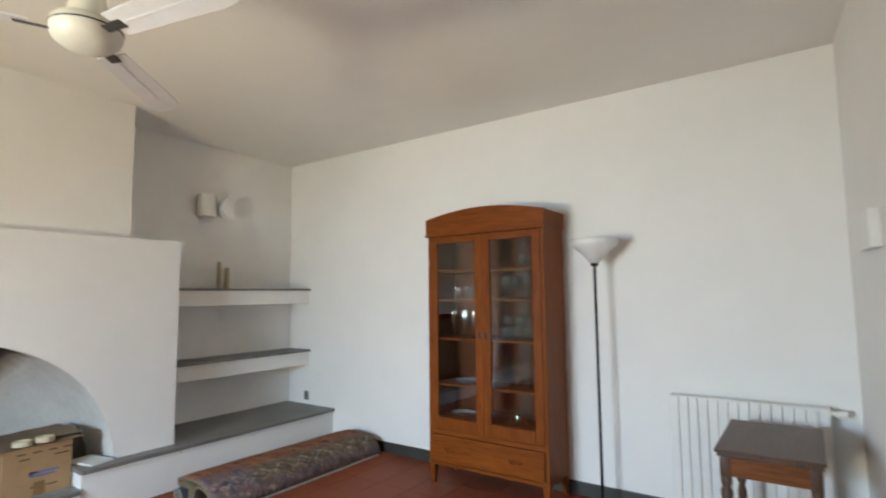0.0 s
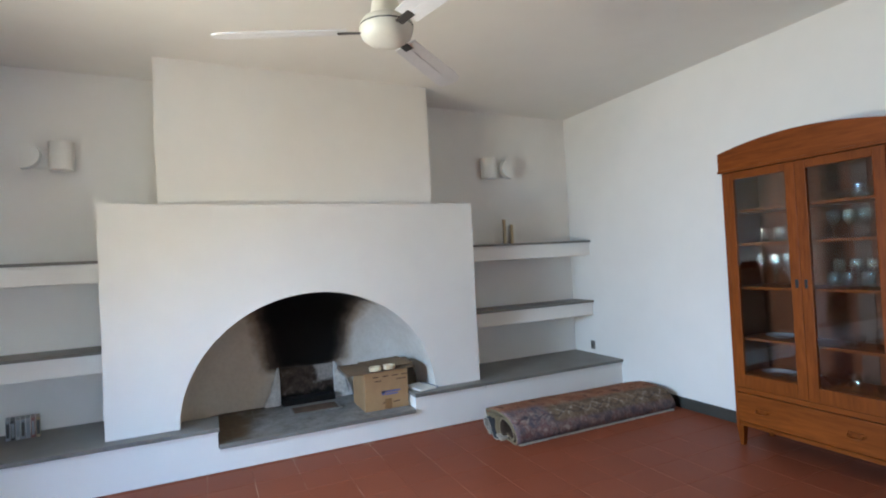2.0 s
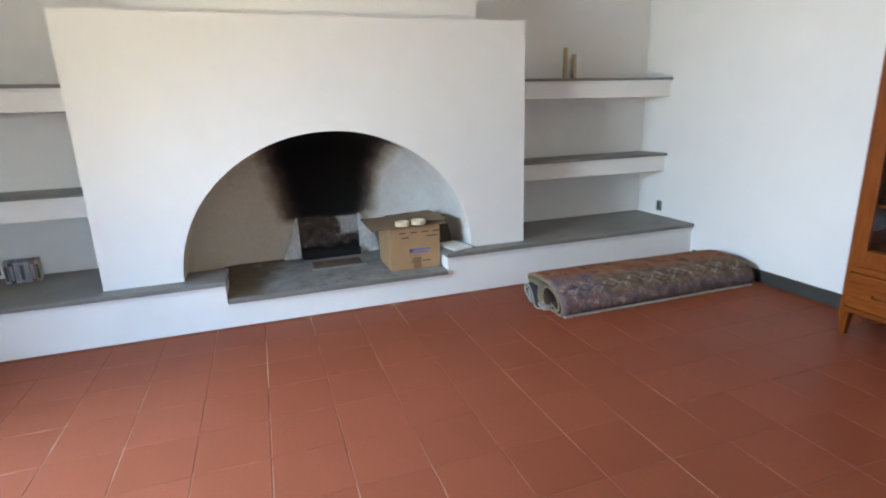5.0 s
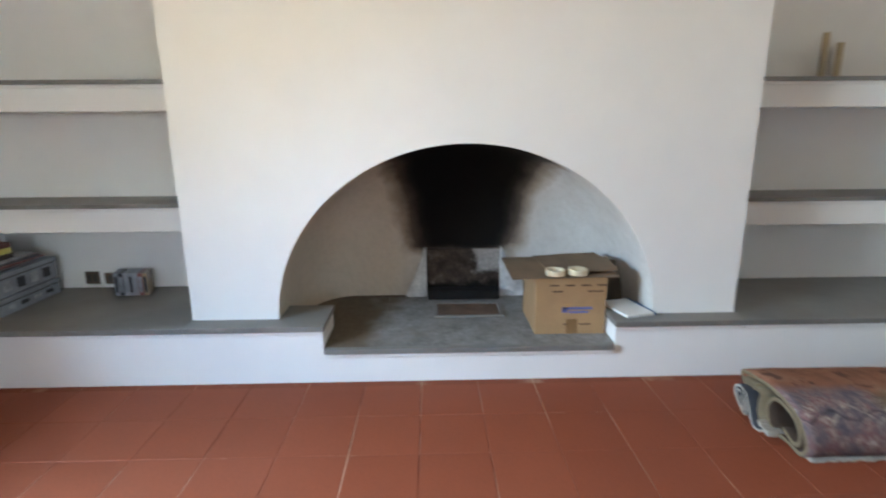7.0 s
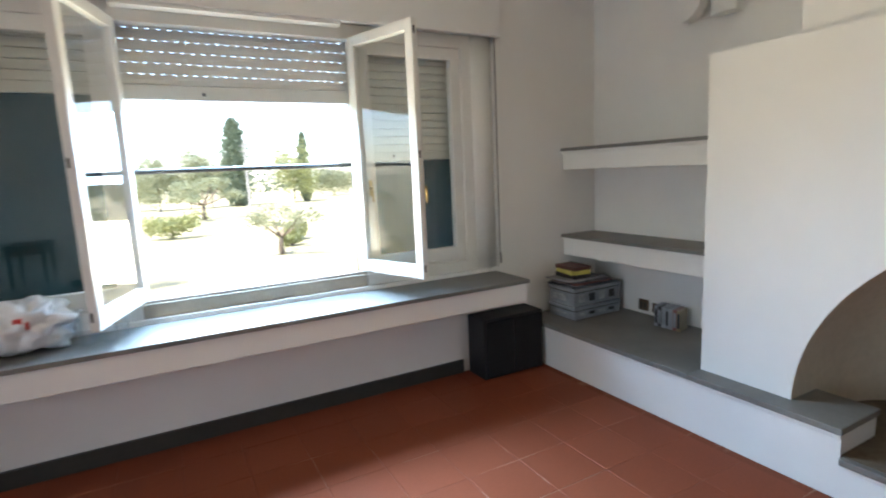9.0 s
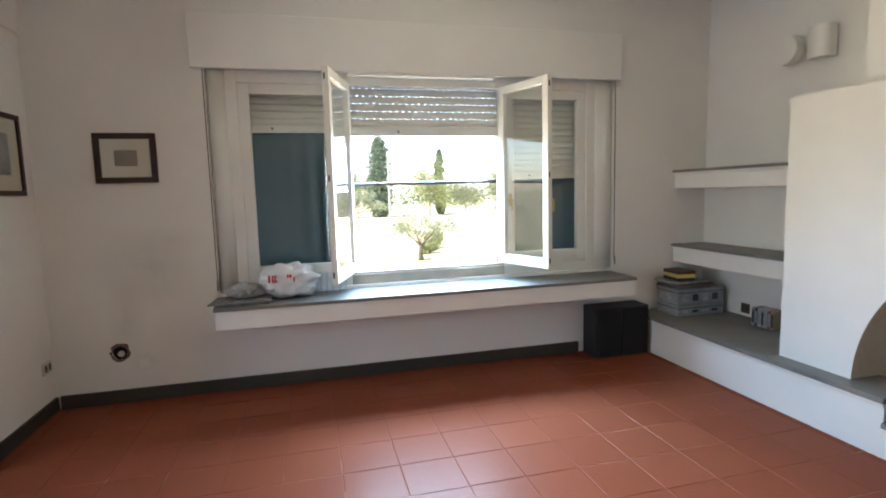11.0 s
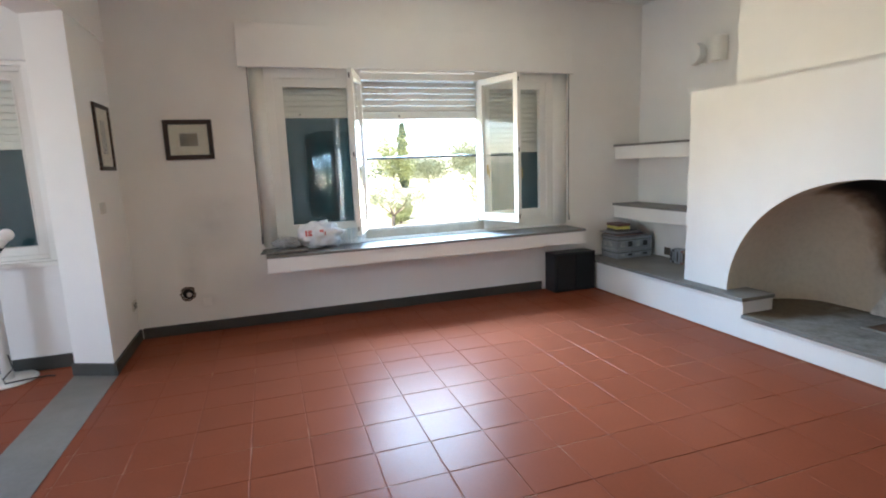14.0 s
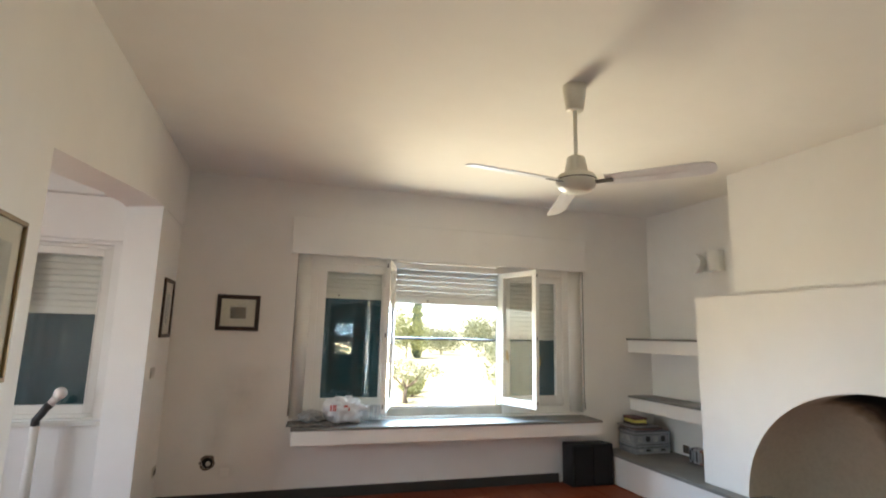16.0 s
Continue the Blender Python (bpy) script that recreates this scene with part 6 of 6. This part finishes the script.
def cypress(x, y, height, width, seed):
    rnd = random.Random(seed)
    e = thing("cypress_tree", "tall dark narrow cypress across the garden", "tree", (x, y, GZ), "cypresses")
    part("trunk", tube([(x, y, GZ - 0.05), (x, y, GZ + height * 0.5)], [width * 0.12, width * 0.05], 7), M_BARK, e)
    bm = bmesh.new()
    for k in range(26):
        u = k / 25
        r = width * 0.5 * (math.sin(math.pi * min(1, 0.16 + u * 0.82)) ** 0.45) * rnd.uniform(0.85, 1.1) + 0.05
        leaf_cloud(bm, (x + rnd.uniform(-0.1, 0.1), y, GZ + 0.25 + height * u * 0.95), (r, r, height * 0.05), 260, 0.15, rnd)
    part("crown", bm, M_CYPRESS, e)


def bush(x, y, r, h, seed, mat, name="bush", label="round leafy bush in the dry grass"):
    rnd = random.Random(seed)
    e = thing(name, label, "bush", (x, y, GZ), "bushes")
    bm = bmesh.new()
    for k in range(14):
        leaf_cloud(bm, (x + rnd.uniform(-r, r) * 0.7, y + rnd.uniform(-r, r) * 0.5, GZ + h * rnd.uniform(0.3, 0.75)), (r * 0.45, r * 0.45, h * 0.28), 100 if h < 2 else 300, 0.05 + 0.035 * r, rnd)
    part("leaves", bm, mat, e)
    part("stem", tube([(x, y, GZ - 0.05), (x, y, GZ + h * 0.4)], [0.05, 0.03], 6), M_BARK, e)


olive_tree(-0.33, -11.0, 1.55, 11, "small pruned olive tree in the sunlit grass", M_OLIVE, 60, 0.05, 1.35)
olive_tree(0.40, -27.0, 2.5, 12, "broad olive tree farther off in the grass", M_OLIVE, 150, 0.075, 1.75)
olive_tree(4.6, -7.5, 3.0, 15, "larger olive tree near the house", M_OLIVE, 150, 0.07, 1.1)
olive_tree(7.5, -12.0, 3.4, 16, "larger olive tree in the dry grass", M_OLIVE, 150, 0.08, 1.1)
olive_tree(-2.7, -7.4, 2.3, 17, "spreading olive tree near the house corner", M_OLIVE, 170, 0.055, 1.6)
olive_tree(-7.4, -15.0, 2.8, 18, "spreading olive tree out in the grass", M_OLIVE, 170, 0.07, 1.5)
bush(2.1, -18.0, 1.1, 1.0, 21, M_BUSH)
bush(-1.3, -14.0, 0.5, 0.6, 22, M_BUSH)
bush(-0.95, -12.6, 0.35, 0.35, 23, M_BUSH)
cypress(-3.0, -40.0, 6.5, 2.3, 31)
cypress(-8.7, -42.0, 5.6, 1.0, 32)
for k, (x, y, r, h) in enumerate(((0.4, -40, 1.6, 5.0), (-1.2, -41, 1.3, 4.3), (2.4, -40, 1.6, 4.6), (-7.3, -40, 1.9, 5.4), (-5.0, -55, 2.0, 2.4), (5.2, -42, 2.4, 4.4), (9.5, -38, 3.0, 4.8), (15, -36, 3.5, 4.8), (-13.5, -50, 2.4, 3.4), (-18, -48, 3.4, 5.2), (-24, -42, 3.6, 5.6), (-29, -40, 3.6, 5.0), (-21, -33, 2.6, 4.2))):
    bush(x, y, r, h, 40 + k, M_BUSH if k in (3, 5, 7) else M_OLIVE, "tree_clump", "far leafy tree clump across the garden")
pole = thing("utility_pole", "pale utility pole with cross arms beside the cypress", "pole", (-3.35, -37, GZ))
part("mast", tube([(-3.35, -37.0, GZ - 0.1), (-3.35, -37.0, 4.2)], 0.09, 8), M_STONE, pole)
for z in (3.4, 3.8):
    part("cross_arm", box((-3.65, -37.05, z), (-3.05, -36.95, z + 0.07), 0.01), M_STONE, pole)
bm = bmesh.new()
rnd = random.Random(77)
for k in range(60):
    x = -90 + 180 * k / 60
    leaf_cloud(bm, (x, -85 + rnd.uniform(-5, 5), GZ + 1.6), (3.0, 2.0, rnd.uniform(1.2, 2.6)), 90, 0.5, rnd)
tagged(link_mesh("far_wood", bm, M_CYPRESS), "hazy line of far trees along the horizon", "trees", kind="stuff")

# ---- floor tiles ----
PITCH, GAP = 0.284, 0.0045
TXO, TYO = 0.985, 2.465


def tile_mesh():
    bm = bmesh.new()
    h = (PITCH - GAP) / 2
    lo = [bm.verts.new((sx * h, sy * h, -0.008)) for sx, sy in ((-1, -1), (1, -1), (1, 1), (-1, 1))]
    mi = [bm.verts.new((sx * h, sy * h, -0.0016)) for sx, sy in ((-1, -1), (1, -1), (1, 1), (-1, 1))]
    up = [bm.verts.new((sx * (h - 0.002), sy * (h - 0.0012), 0.0)) for sx, sy in ((-1, -1), (1, -1), (1, 1), (-1, 1))]
    for a, b in ((lo, mi), (mi, up)):
        for k in range(4):
            bm.faces.new((a[k], a[(k + 1) % 4], b[(k + 1) % 4], b[k]))
    bm.faces.new(up)
    return bm


rnd = random.Random(19)
count = 0
far = bmesh.new()
proto = bpy.data.meshes.new("tile")
bm = tile_mesh()
bmesh.ops.recalc_face_normals(bm, faces=bm.faces)
bm.to_mesh(proto)
bm.free()
proto.materials.append(M_TILE)
for i in range(-4, 26):
    for j in range(-10, 12):
        x, y = TXO + (i + 0.5) * PITCH, TYO + (j + 0.5) * PITCH
        if x < 0.0 or y < SOUTH - 0.1 or y > NORTH + 0.1 or (x > 4.75 and y < 0.36):
            continue
        m = Matrix.Translation((x, y, rnd.uniform(-0.0006, 0.0))) @ Matrix.Rotation(rnd.uniform(-0.003, 0.003), 4, "Z") @ pose(0, 0, 0, rnd.uniform(-0.12, 0.12), rnd.uniform(-0.12, 0.12))
        if 0.05 < x < 4.50 and 0.1 < y < 5.3 and count < 300:
            t = bpy.data.objects.new("tile", proto)
            scene.collection.objects.link(t)
            t.parent = floor
            t.matrix_basis = m
            count += 1
        else:
            n0 = len(far.verts)
            far.from_mesh(proto)
            far.verts.ensure_lookup_table()
            bmesh.ops.transform(far, matrix=m, verts=far.verts[n0:])
rest_tiles = link_mesh("tile_field", far, M_TILE, floor)
tagged(rest_tiles, "terracotta tiles by the walls and in the next room", kind="stuff")
